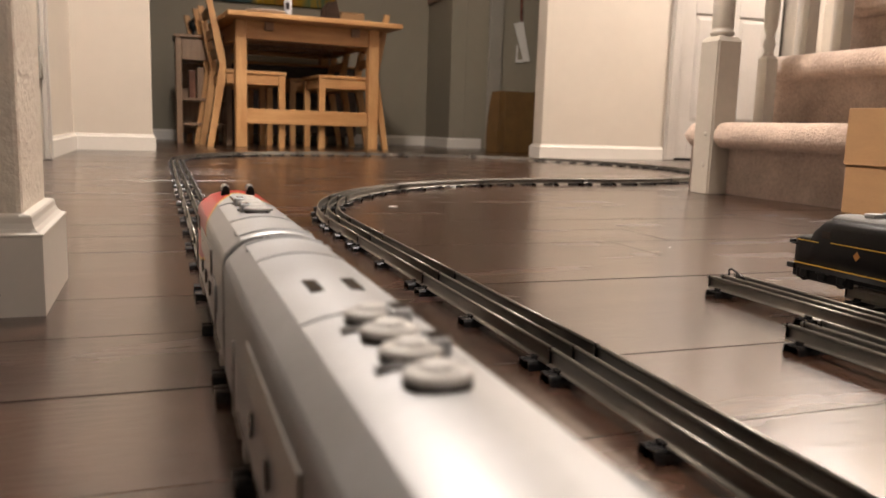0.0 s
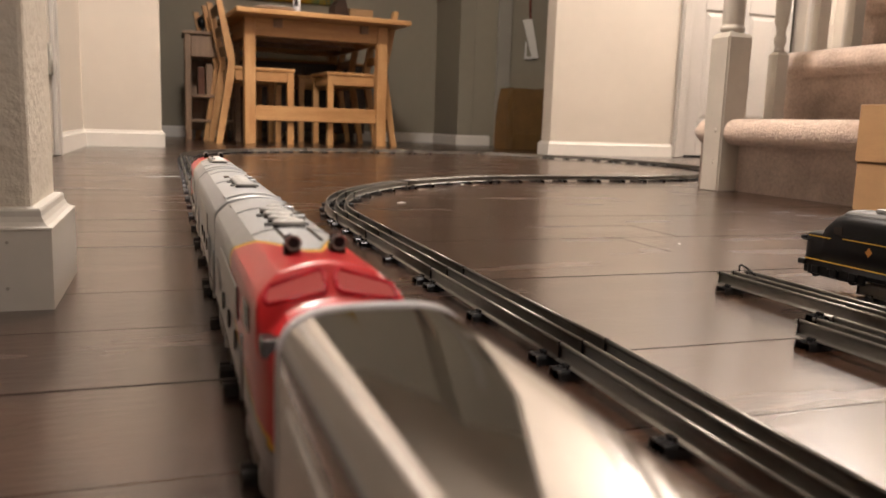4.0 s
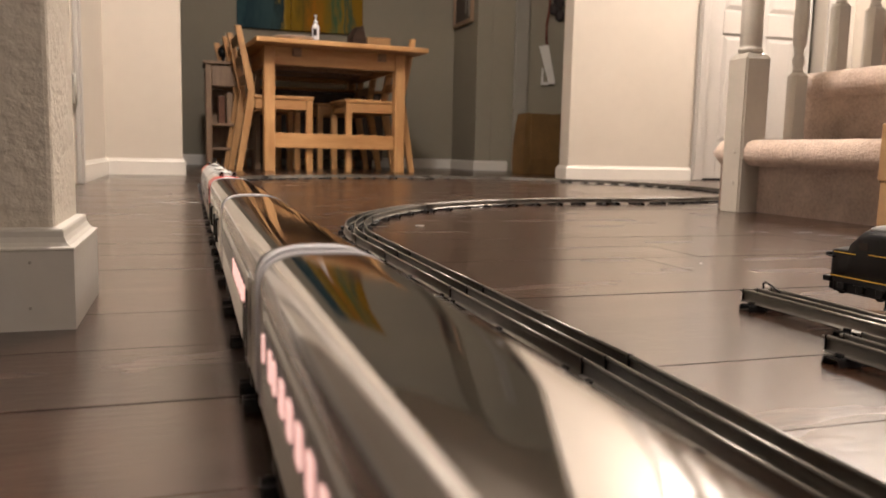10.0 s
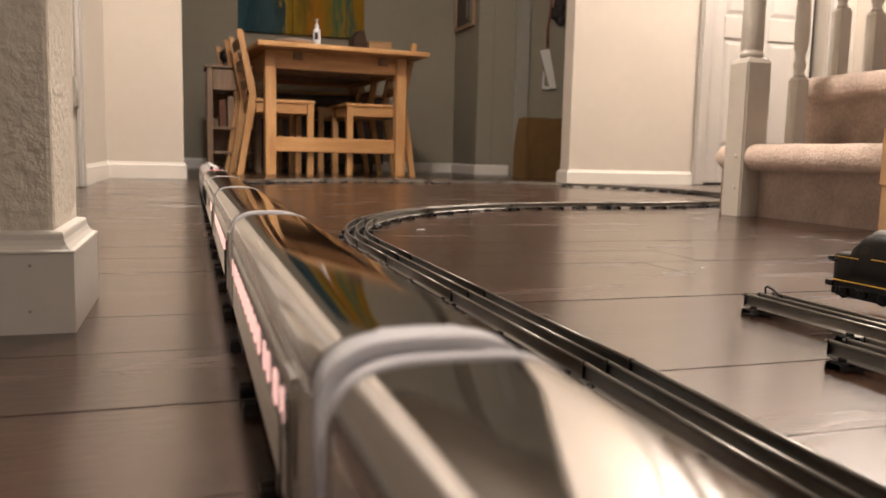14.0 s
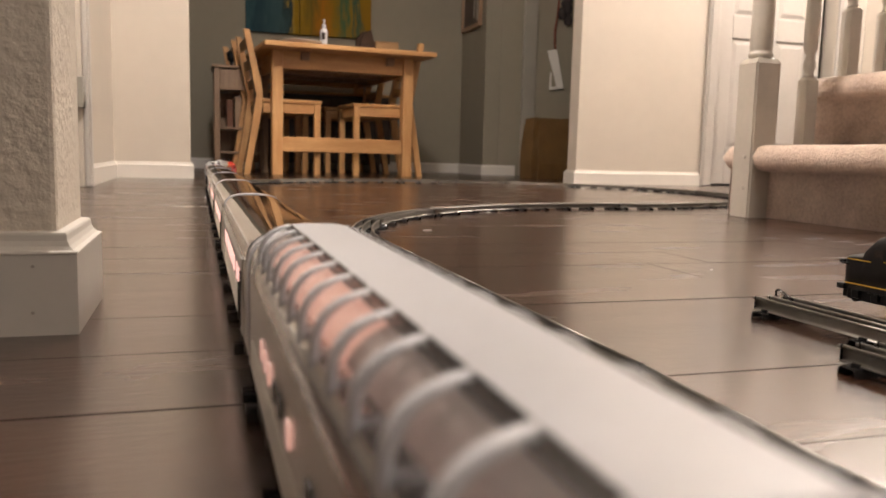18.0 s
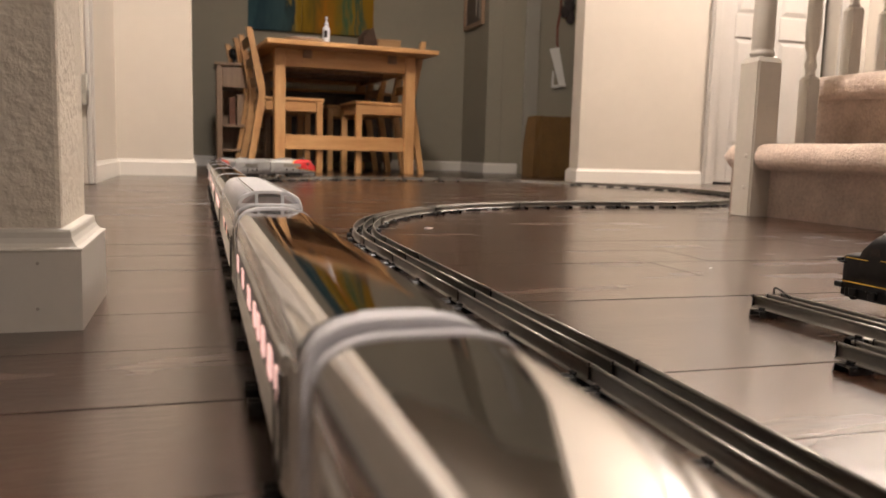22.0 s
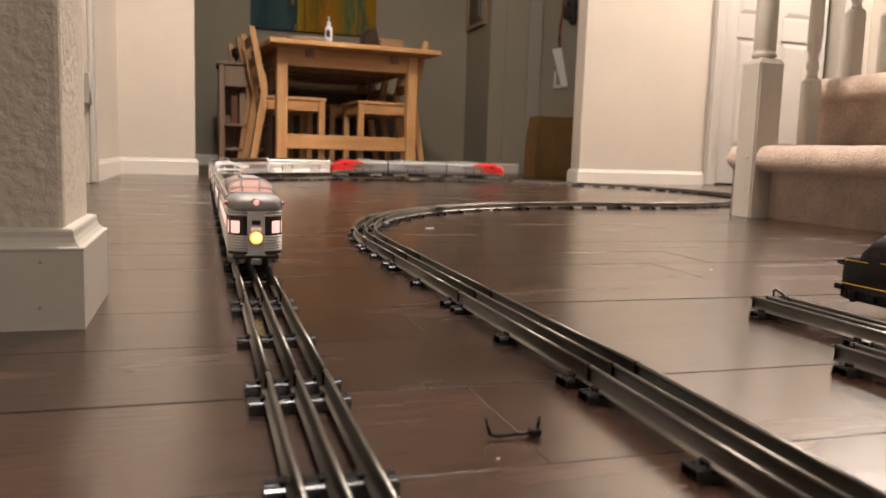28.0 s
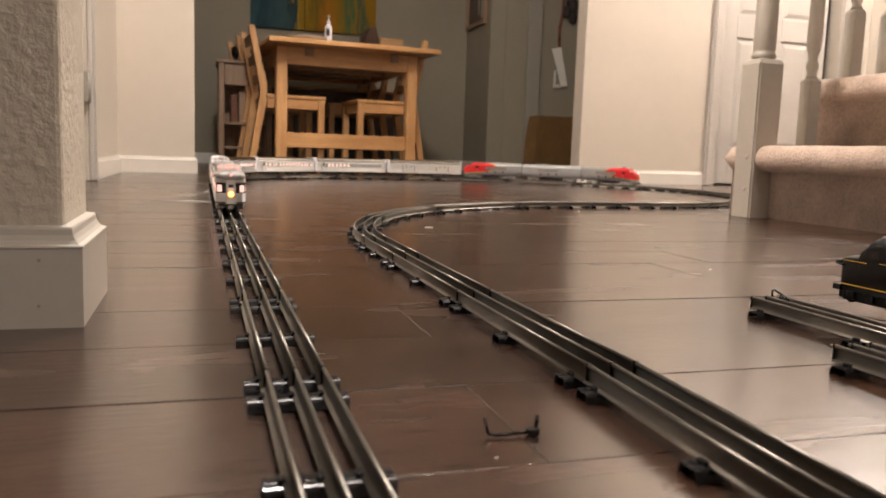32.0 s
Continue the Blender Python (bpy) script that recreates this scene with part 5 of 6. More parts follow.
passenger_car(-PITCH * 2.5, M["lit"], SPEC["coach"], "polished aluminium toy coach with a row of pink lit windows")
passenger_car(-PITCH * 3.5, M["lit"], SPEC["lounge"], "polished aluminium toy lounge car with wide lit windows")
dome_car(-PITCH * 4.5)
passenger_car(-PITCH * 5.5, M["lit"], SPEC["sleeper"], "polished aluminium toy sleeping car with odd lit windows")
observation_car(-PITCH * 6.5)
LOCO_PITCH = 0.303
diesel("diesel_engine", PITCH + LOCO_PITCH * 0.5, True, True, "silver toy diesel engine, its red nose turned back to the cars")
diesel("booster_engine", PITCH + LOCO_PITCH * 1.5, False, False, "silver cabless toy booster engine with roof fans")
diesel("diesel_engine", PITCH + LOCO_PITCH * 2.5, True, False, "silver toy diesel engine with a red nose, leading the train", True)

# ---- the spare engine ----


def black_engine(x, y_nose):
    o = thing("black_engine", "black toy diesel engine with yellow stripes, parked on a spare track", "toy locomotive", m=pose(x, y_nose, 0))
    w = 0.0262
    bm = bmesh.new()
    prof = lambda y, crest, eave, ww: shell_ring(y, ww, 0.0285, eave, crest, 14, 0.7)
    loft(bm, [prof(-0.002, 0.0595, 0.0560, 0.0225), prof(-0.006, 0.0605, 0.0565, 0.0250), prof(-0.012, 0.0610, 0.0570, w), prof(-0.024, 0.0622, 0.0578, w),
              prof(-0.0265, 0.0690, 0.0640, w), prof(-0.036, 0.0805, 0.0690, w), prof(-0.047, 0.0832, 0.0705, w), prof(-0.29, 0.0835, 0.0705, w)])
    part("body", bm, M["black"], o)
    bm = bmesh.new()
    loft(bm, [arch_ring(y, w * 0.80, 0.0785, 0.0842, 14, 0.8) for y in (-0.042, -0.285)], closed=False, caps=(False, False))
    part("roof", bm, M["engine_roof"], o, "worn dark grey roof")
    for s in (-1, 1):
        box_part("stripe", M["yellow"], o, *sorted((s * w, s * (w + 0.0004))), -0.29, -0.006, 0.0335, 0.0345)
        box_part("stripe", M["yellow"], o, *sorted((s * w, s * (w + 0.0004))), -0.034, -0.008, 0.0560, 0.0568)
        box_part("stripe", M["yellow"], o, *sorted((s * w, s * (w + 0.0004))), -0.29, -0.048, 0.0575, 0.0583)
        box_part("side_window", M["band"], o, *sorted((s * w, s * (w + 0.0005))), -0.047, -0.037, 0.0612, 0.0680, 0.0002)
        bm = bmesh.new()
        c = [(-0.0036, 0), (0, 0.0042), (0.0036, 0), (0, -0.0042)]
        loft(bm, [[(s * q, -0.078 + a, 0.0500 + b) for a, b in c] for q in (w, w + 0.0005)], smooth=False)
        part("emblem", bm, M["orange"], o, "small orange diamond emblem")
        bm = bmesh.new()
        rod(bm, (s * (w + 0.001), -0.002, 0.052), (s * (w + 0.001), -0.010, 0.052), 0.0010, 6)
        rod(bm, (s * (w - 0.003), 0.0035, 0.0530), (s * (w - 0.003), -0.002, 0.0530), 0.0022, 8)
        part("marker", bm, M["black"], o)
    box_part("nose_stripe", M["yellow"], o, -0.0225, 0.0225, -0.0022, -0.0015, 0.0500, 0.0508)
    bm = bmesh.new()
    box(bm, -0.0265, 0.0265, -0.006, 0.004, 0.0270, 0.0325, 0.0012)
    box(bm, -0.020, 0.020, -0.004, 0.002, 0.0190, 0.0275, 0.0012)
    part("pilot", bm, M["black"], o)
    box_part("underframe", M["black"], o, -0.0215, 0.0215, -0.285, -0.008, 0.0240, 0.0286)
    bm = bmesh.new()
    lathe(bm, [(0.0006, 0), (0.0006, 0.003), (0.0034, 0.0032), (0.0034, 0.0046), (0.0015, 0.0050)], 14, pose(0.004, -0.078, 0.0842))
    box(bm, -0.010, 0.006, -0.078, -0.066, 0.0838, 0.0875, 0.0008)
    box(bm, 0.008, 0.014, -0.100, -0.094, 0.0832, 0.0868, 0.0008)
    part("horn", bm, M["silver_paint"], o)
    for k in (-0.040, -0.225):
        for s in (-1, 1):
            bm = bmesh.new()
            box(bm, *sorted((s * 0.0200, s * 0.0238)), k - 0.034, k + 0.034, 0.0185, 0.0310, 0.0020)
            for yy in (-0.022, 0.0, 0.022):
                box(bm, *sorted((s * 0.0236, s * 0.0256)), k + yy - 0.005, k + yy + 0.005, 0.0205, 0.0285, 0.0015)
            for yy in (-0.022, 0.022):
                rod(bm, (s * 0.0205, k + yy, 0.0235), (s * 0.0245, k + yy, 0.0235), 0.0062, 14)
            part("truck_cover", bm, M["black"], o)
    for q in list(o.children):
        if q.type == "MESH":
            q.data.transform(Matrix.Translation((0, 0, -0.0035)))
    for k in (-0.040, -0.225):
        truck(o, k, False, 0.046)
    return o


black_engine(0.606, 0.602)

# ---- stairs ----
RISE, RUN, SX = 0.185, 0.235, 1.387


def carpet_step(i, parent, y0, y1, last=False):
    """One carpeted step: a riser and a padded tread with a rolled nose and a rolled end."""
    x, z0 = SX + i * RUN, i * RISE
    top, nose = z0 + RISE, 0.050
    prof = [(x, z0 + 0.001), (x, top - 0.066)]
    for k in range(11):
        a = radians(-90 - 18 * k)
        prof.append((x - nose + 0.031 + 0.033 * math.cos(a), top - 0.033 + 0.033 * math.sin(a)))
    prof += [(x + RUN + (0.6 if last else 0), top), (x + RUN + (0.6 if last else 0), z0 + 0.001)]
    rng2 = random.Random(i)
    rings = []
    n = 26
    for k in range(n + 1):
        y = y0 + (y1 - y0) * k / n
        e = (y1 - y) / 0.033
        f = math.sqrt(max(0.0, 1 - (1 - e) ** 2)) if e < 1 else 1.0
        ring = []
        for px, pz in prof:
            if px < x - 0.001:
                cz = top - 0.033
                w = rng2.uniform(-0.0007, 0.0007)
                ring.append((x + (px - x) * (0.55 + 0.45 * f) + w, y, cz + (pz - cz) * (0.25 + 0.75 * f) + w))
            else:
                ring.append((px, y, pz))
        rings.append(ring)
    bm = bmesh.new()
    loft(bm, rings)
    return part("step", bm, M["carpet"], parent)


stairs = thing("staircase", "stairs in beige pink carpet with rolled noses", "stairs", kind="structure")
for i in range(5):
    carpet_step(i, stairs, 0.72, 1.840 if i == 0 else 1.82, i == 4)
for i in range(5):
    box_part("stringer", M["trim"], stairs, SX + i * RUN + 0.055, SX + (i + 1) * RUN + (0.6 if i == 4 else 0), 1.8405, 1.855, 0.001 if i == 0 else i * RISE - 0.03, (i + 1) * RISE - 0.07)

newel = thing("newel_post", "taupe painted newel post with a square base and turned shaft", "newel post")
bm = bmesh.new()
NX, NY, NS = 1.3655, 1.7235, 0.0365
sq = lambda k, z: [(NX - k, NY - k, z), (NX + k, NY - k, z), (NX + k, NY + k, z), (NX - k, NY + k, z)]
loft(bm, [sq(NS, 0.001), sq(NS, 0.388), sq(NS - 0.008, 0.400), sq(NS - 0.016, 0.404)], smooth=False)
bmesh.ops.bevel(bm, geom=[e for e in bm.edges if abs(e.verts[0].co.z - e.verts[1].co.z) > 0.2], offset=0.004, segments=2, affect="EDGES")
base = part("base", bm, M["taupe"], newel)
bm = bmesh.new()
for z in (0.075, 0.155):
    lathe(bm, [(0.0056, -0.001), (0.0056, 0.0010), (0.004, 0.0022), (0.0, 0.0026)], 10, Matrix.Translation((NX - NS, NY - 0.012, z)) @ Matrix.Rotation(-math.pi / 2, 4, "Y"))
part("plug", bm, M["taupe"], base)
bm = bmesh.new()
lathe(bm, [(0.026, 0.402), (0.0285, 0.406), (0.031, 0.411), (0.0285, 0.416), (0.0255, 0.419), (0.0275, 0.424), (0.0270, 0.5), (0.0250, 0.75), (0.022, 0.93), (0.028, 0.95), (0.03, 0.97), (0.022, 1.0)], 28,
      pose(NX, NY, 0))
part("shaft", bm, M["taupe"], newel)


def baluster(x, y, z):
    o = thing("baluster", "taupe painted turned baluster standing on a carpeted tread", "baluster", "balusters of the stairs", m=pose(x, y, z))
    s = 0.0175
    q = lambda k, zz: [(-k, -k, zz), (k, -k, zz), (k, k, zz), (-k, k, zz)]
    bm = bmesh.new()
    loft(bm, [q(s, -0.005), q(s, 0.170), q(s - 0.005, 0.178)], smooth=False)
    part("base", bm, M["taupe"], o)
    bm = bmesh.new()
    lathe(bm, [(0.0125, 0.178), (0.0150, 0.182), (0.0125, 0.186), (0.0105, 0.190), (0.0165, 0.205), (0.0150, 0.216), (0.0105, 0.226), (0.0120, 0.230), (0.0100, 0.234), (0.0170, 0.250),
               (0.0190, 0.30), (0.0155, 0.44), (0.0120, 0.55), (0.0150, 0.575), (0.012, 0.60)], 20)
    part("turning", bm, M["taupe"], o)
    bm = bmesh.new()
    loft(bm, [q(s, 0.60), q(s, 0.80)], smooth=False)
    part("top", bm, M["taupe"], o)
    return o


for i, x in enumerate((1.518, 1.641, 1.757, 1.874, 1.992, 2.11)):
    baluster(x, 1.7235, RISE * (1 + (i + 1) // 2))

# ---- dining room ----
TABLE = pose(0.868, 4.600, 0, 0, 0, 4.6)


def dining_table(m):
    o = thing("dining_table", "pine dining table with a low end stretcher", "table", m=m)
    bm = bmesh.new()
    box(bm, -0.512, 0.512, 0.0, 1.45, 0.722, 0.750, 0.006)
    part("tabletop", bm, M["pine_x"], o)
    for x in (-0.400, 0.400):
        for y in (0.195, 1.30):
            box_part("leg", M["pine"], o, x - 0.042, x + 0.022, y - 0.032, y + 0.032, 0.0, 0.7215, 0.005)
    for y in (0.195, 1.30):
        box_part("apron", M["pine_x"], o, -0.3775, 0.3575, y - 0.014, y + 0.014, 0.620, 0.7213, 0.002)
        box_part("stretcher", M["pine_x"], o, -0.3775, 0.3575, y - 0.014, y + 0.014, 0.139, 0.226, 0.004)
    for x in (-0.400, 0.400):
        box_part("apron", M["pine_y"], o, x - 0.024, x + 0.004, 0.2275, 1.2675, 0.620, 0.7213, 0.002)
    for y in (0.4, 0.72, 1.05):
        box_part("cross_rail", M["walnut"], o, -0.385, 0.385, y - 0.03, y + 0.03, 0.635, 0.675, 0.002)
    for x in (-0.25, 0.27):
        box_part("end_block", M["walnut"], o, x - 0.025, x + 0.025, 0.155, 0.1805, 0.672, 0.720, 0.004)
    return o


dining_table(TABLE)


def dining_chair():
    o = thing("dining_chair", "pine dining chair with a slatted raked back", "chair", "chairs round the dining table")
    # faces +x; seat front edge near x = 0.21
    bm = bmesh.new()
    box(bm, -0.180, 0.175, -0.20, 0.20, 0.424, 0.445, 0.006)
    part("seat", bm, M["pine_y"], o)
    for y in (-0.175, 0.175):
        box_part("leg", M["pine"], o, 0.130, 0.168, y - 0.019, y + 0.019, 0.0, 0.4235, 0.003)
        bm = bmesh.new()
        prof = [(-0.285, 0.0), (-0.250, 0.0), (-0.172, 0.42), (-0.176, 0.50), (-0.250, 0.832), (-0.282, 0.832), (-0.212, 0.46)]
        loft(bm, [[(x, y + d, z) for x, z in prof] for d in (-0.016, 0.016)], smooth=False)
        part("back_post", bm, M["pine"], o)
        box_part("side_rail", M["pine_x"], o, -0.172, 0.1295, y - 0.012, y + 0.012, 0.365, 0.4235, 0.002)
    for x in (0.149, -0.182):
        box_part("end_rail", M["pine_y"], o, x - 0.010, x + 0.010, -0.156, 0.156, 0.365, 0.4235, 0.002)
    for z in (0.54, 0.65, 0.765):
        x = -0.196 - (z - 0.50) * 0.215
        box_part("slat", M["pine_y"], o, -0.007, 0.007, -0.158, 0.158, -0.028, 0.028, 0.003, m=pose(x, 0, z, 0, -12, 0))
    return o


chair = dining_chair()
CH = TABLE
chair.matrix_basis = CH @ pose(-0.310, 0.42, 0)
copy_thing(chair, CH @ pose(-0.325, 0.95, 0, 0, 0, 2))
copy_thing(chair, CH @ pose(0.238, 0.44, 0, 0, 0, 180))
copy_thing(chair, CH @ pose(0.195, 0.98, 0, 0, 0, 178))

cab = thing("side_cabinet", "small brown wooden shelf unit with a drawer", "cabinet", m=pose(0.27, 5.30, 0))
for x in (-0.15, 0.15):
    for y in (0.0, 0.30):
        box_part("post", M["walnut"], cab, x - 0.018, x + 0.018, y - 0.018, y + 0.018, 0.0, 0.655, 0.003)
box_part("top", M["walnut"], cab, -0.18, 0.18, -0.03, 0.33, 0.6555, 0.675, 0.004)
box_part("drawer", M["walnut"], cab, -0.131, 0.131, -0.010, 0.28, 0.52, 0.650, 0.004)
box_part("back", M["walnut"], cab, -0.131, 0.131, 0.300, 0.306, 0.06, 0.519)
for z in (0.27, 0.115):
    box_part("shelf", M["walnut"], cab, -0.131, 0.131, -0.015, 0.299, z, z + 0.018, 0.002)
for i, (x, h, c) in enumerate(((-0.07, 0.17, "books"), (-0.02, 0.19, "walnut"), (0.03, 0.16, "books"), (0.075, 0.18, "leather"))):
    b = thing("book", "upright book with a faded cover on the shelf", "book", "books on the side cabinet", m=pose(0.27 + x, 5.42, 0.289))
    box_part("cover", M[c], b, -0.02, 0.02, -0.10, 0.08, 0, h, 0.002)
    box_part("pages", M["paper"], b, -0.016, 0.016, -0.096, 0.0805, 0.004, h + 0.001)
for x in (0.215, 0.285):
    bm = bmesh.new()
    lathe(bm, [(0.026, 0), (0.028, 0.004), (0.010, 0.012), (0.010, 0.03), (0.026, 0.045), (0.031, 0.066), (0.024, 0.090), (0.010, 0.100), (0.0, 0.102)], 18, pose(x, 5.40, 0.675))
    tagged(finish("ornament", bm, M["black"]), "small round black ornament on the cabinet", "ornament")

pic = bpy.data.materials.new("abstract_painting")
pic.use_nodes = True
n, l = pic.node_tree.nodes, pic.node_tree.links
co = n.new("ShaderNodeTexCoord")
sp = n.new("ShaderNodeSeparateXYZ")
l.new(co.outputs["Object"], sp.inputs[0])
nz = n.new("ShaderNodeTexNoise")
mp = n.new("ShaderNodeMapping")
mp.inputs["Scale"].default_value = (9, 1, 2.2)
l.new(co.outputs["Object"], mp.inputs[0])
l.new(mp.outputs[0], nz.inputs["Vector"])
nz.inputs["Scale"].default_value, nz.inputs["Detail"].default_value = 2.5, 5
ad = n.new("ShaderNodeMath")
ad.operation = "MULTIPLY_ADD"
l.new(nz.outputs["Fac"], ad.inputs[0])
ad.inputs[1].default_value = 0.24
l.new(sp.outputs[0], ad.inputs[2])
rp = n.new("ShaderNodeValToRGB")
rp.color_ramp.elements[0].color = (0.018, 0.050, 0.062, 1)
rp.color_ramp.elements[1].color = (0.22, 0.12, 0.006, 1)
for p, c in ((0.12, (0.030, 0.075, 0.085)), (0.20, (0.016, 0.042, 0.054)), (0.36, (0.034, 0.072, 0.078)), (0.44, (0.020, 0.036, 0.036)), (0.46, (0.30, 0.20, 0.030)), (0.53, (0.22, 0.13, 0.006)),
             (0.62, (0.12, 0.085, 0.010)), (0.69, (0.30, 0.12, 0.005)), (0.79, (0.20, 0.12, 0.008)), (0.86, (0.045, 0.10, 0.045)), (0.92, (0.24, 0.14, 0.01)), (0.96, (0.03, 0.08, 0.05))):
    e = rp.color_ramp.elements.new(p)
    e.color = (*c, 1)
l.new(ad.outputs[0], rp.inputs[0])
l.new(rp.outputs[0], n["Principled BSDF"].inputs["Base Color"])
n["Principled BSDF"].inputs["Roughness"].default_value = 0.7
n["Principled BSDF"].inputs["Specular IOR Level"].default_value = 0.15
art = thing("painting", "large abstract painting in blue, ochre and orange on canvas", "painting", m=pose(0.352, 6.245, 1.03))
for a, b in ((0.0, 0.398), (0.402, 0.957)):
    box_part("canvas", pic, art, a, b, 0.0, 0.034, 0, 0.75, 0.003)

bottle = thing("pump_bottle", "white plastic pump bottle on the dining table", "bottle", m=pose(0.72, 4.79, 0.750))
bm = bmesh.new()
lathe(bm, [(0.020, 0), (0.022, 0.004), (0.022, 0.100), (0.019, 0.110), (0.010, 0.115), (0.010, 0.122)], 24)
part("body", bm, M["plastic_white"], bottle)
bm = bmesh.new()
lathe(bm, [(0.012, 0.122), (0.012, 0.136), (0.005, 0.138), (0.004, 0.160), (0.008, 0.162), (0.008, 0.168), (0.0, 0.169)], 16)
box(bm, -0.004, 0.004, -0.026, 0.0, 0.161, 0.167, 0.001)
part("pump", bm, M["plastic_white"], bottle)
box_part("label_bar", M["dark_cloth"], bottle, -0.016, 0.004, -0.0228, -0.0150, 0.050, 0.090)
bm = bmesh.new()
lathe(bm, [(0.0, 0.002), (0.075, 0.002), (0.078, 0.0), (0.118, 0.022), (0.120, 0.024), (0.114, 0.024), (0.076, 0.006), (0.0, 0.006)], 36, pose(0.585, 4.735, 0.7505))
tagged(finish("plate", bm, M["plastic_white"]), "white dinner plate on the table", "plate")
holder = thing("napkin_holder", "dark wooden napkin holder on the table", "napkin holder", m=pose(1.02, 5.05, 0.750, 0, 0, 20))
for y in (-0.03, 0.03):
    bm = bmesh.new()
    loft(bm, [[(x, y + d, z) for x, z in ((-0.05, 0), (0.05, 0), (0.05, 0.08), (0.025, 0.165), (-0.01, 0.15), (-0.05, 0.10))] for d in (-0.004, 0.004)], smooth=False)
    part("side", bm, M["espresso"], holder)
box_part("bottom", M["espresso"], holder, -0.05, 0.05, -0.0255, 0.0255, 0, 0.008)
carton = thing("small_box", "small tan cardboard box on the table", "box", m=pose(1.165, 5.10, 0.750))
box_part("body", M["card"], carton, -0.075, 0.075, -0.05, 0.05, 0, 0.094, 0.002)
box_part("lid", M["card"], carton, -0.077, 0.077, -0.052, 0.052, 0.0945, 0.102, 0.002)
bm = bmesh.new()
lathe(bm, [(0.0, 0.0), (0.05, 0.0), (0.07, 0.012), (0.066, 0.012), (0.0, 0.004)], 28, pose(1.30, 5.02, 0.7505))
tagged(finish("saucer", bm, M["plastic_white"]), "small white saucer on the table", "saucer")

board = thing("sideboard", "dark stained low sideboard with a pale top edge", "sideboard", m=pose(0.93, 6.03, 0))
box_part("carcass", M["espresso"], board, -0.46, 0.46, -0.16, 0.20, 0.06, 0.555, 0.004)
box_part("top", M["pine_x"], board, -0.48, 0.48, -0.18, 0.21, 0.5555, 0.575, 0.004)
for x in (-0.43, 0.43):
    for y in (-0.13, 0.17):
        box_part("foot", M["espresso"], board, x - 0.02, x + 0.02, y - 0.02, y + 0.02, 0, 0.0595, 0.003)
for x in (-0.23, 0.23):
    box_part("door", M["espresso"], board, x - 0.215, x + 0.215, -0.172, -0.1605, 0.08, 0.54, 0.003)

# paper bag in the nook
bag = thing("paper_bag", "creased brown paper grocery bag standing on the floor", "paper bag", m=pose(2.30, 5.02, 0, 0, 0, 12))
bm = bmesh.new()
rings = []
rg = random.Random(7)
for z, a, b in ((0.0, 0.155, 0.10), (0.10, 0.158, 0.105), (0.22, 0.150, 0.095), (0.33, 0.146, 0.085), (0.41, 0.140, 0.078)):
    ring = []
    for x, y in ((-1, -1), (-0.3, -1), (0.3, -1), (1, -1), (0.86, 0), (1, 1), (0.3, 1), (-0.3, 1), (-1, 1), (-0.86, 0)):
        j = 0.006 if z else 0.0
        ring.append((x * a + rg.uniform(-j, j), y * b + rg.uniform(-j, j), z + (rg.uniform(-j, j) if z > 0.4 else 0)))
    rings.append(ring)
loft(bm, rings, caps=(True, False), smooth=False)
part("body", bm, M["kraft"], bag)
bm = bmesh.new()
inner = [[(x * 0.97, y * 0.97, z - 0.001) for x, y, z in r] for r in rings[2:]]
loft(bm, inner, caps=(True, False), smooth=False)
part("lining", bm, M["kraft"], bag)

# things that hang in the nook
tag = thing("paper_tag", "white paper tag hanging askew from a strap", "paper tag", m=pose(2.662, 5.705, 0.70))
for name, pts in (("strip", ((2.573, 0.957), (2.649, 0.975), (2.720, 0.680), (2.666, 0.677))), ("loop_side", ((2.604, 0.800), (2.616, 0.790), (2.616, 0.690), (2.600, 0.690))),
                  ("loop_end", ((2.600, 0.6895), (2.664, 0.6895), (2.664, 0.668), (2.600, 0.668)))):
    bm = bmesh.new()
    loft(bm, [[(x - 2.662, e, z - 0.70) for x, z in pts] for e in (-0.015, -0.009)], smooth=False)
    part(name, bm, M["paper"], tag)
strap = thing("bag_strap", "red brown leather strap hanging on the wall", "strap", m=pose(2.655, 5.705, 0))
bm = bmesh.new()
path = [(0.005, 1.45), (0.0, 1.25), (-0.020, 1.12), (-0.018, 1.02), (-0.004, 0.945)]
for (x0, z0), (x1, z1) in zip(path, path[1:]):
    rod(bm, (x0, 0, z0), (x1, 0, z1), 0.009, 8)
part("strap", bm, M["leather"], strap)
for k in range(9):
    a = rg.uniform(0, 6.28)
    bm = bmesh.new()
    lathe(bm, [(0.0, -0.05), (0.03, -0.03), (0.035, 0.0), (0.025, 0.04), (0.0, 0.05)], 10, pose(0.05 + 0.03 * math.cos(a), 0.0 - 0.02 * rg.random(), 1.20 + 0.04 * k, rg.uniform(-30, 30), 0, 0))
    part("folded_bag", bm, M["dark_cloth"], strap, "dark bundled bag")
frame_dark = thing("picture_frame", "small dark framed picture with pale streaks hanging on the grey wall", "picture", m=pose(2.062, 6.03, 1.128))
for y0, y1, z0, z1 in ((-0.215, 0.215, 0.0, 0.030), (-0.215, 0.215, 0.47, 0.50), (-0.215, -0.185, 0.0301, 0.4699), (0.185, 0.215, 0.0301, 0.4699)):
    box_part("frame_bar", M["walnut"], frame_dark, -0.010, 0.017, y0, y1, z0, z1, 0.002)
box_part("picture_sheet", M["espresso"], frame_dark, 0.004, 0.016, -0.184, 0.184, 0.031, 0.469)
for y0, y1, z0 in ((-0.150, -0.115, 0.05), (-0.070, -0.045, 0.08)):
    box_part("pale_bar", M["nook_trim"], frame_dark, 0.001, 0.0039, y0, y1, z0, 0.44)

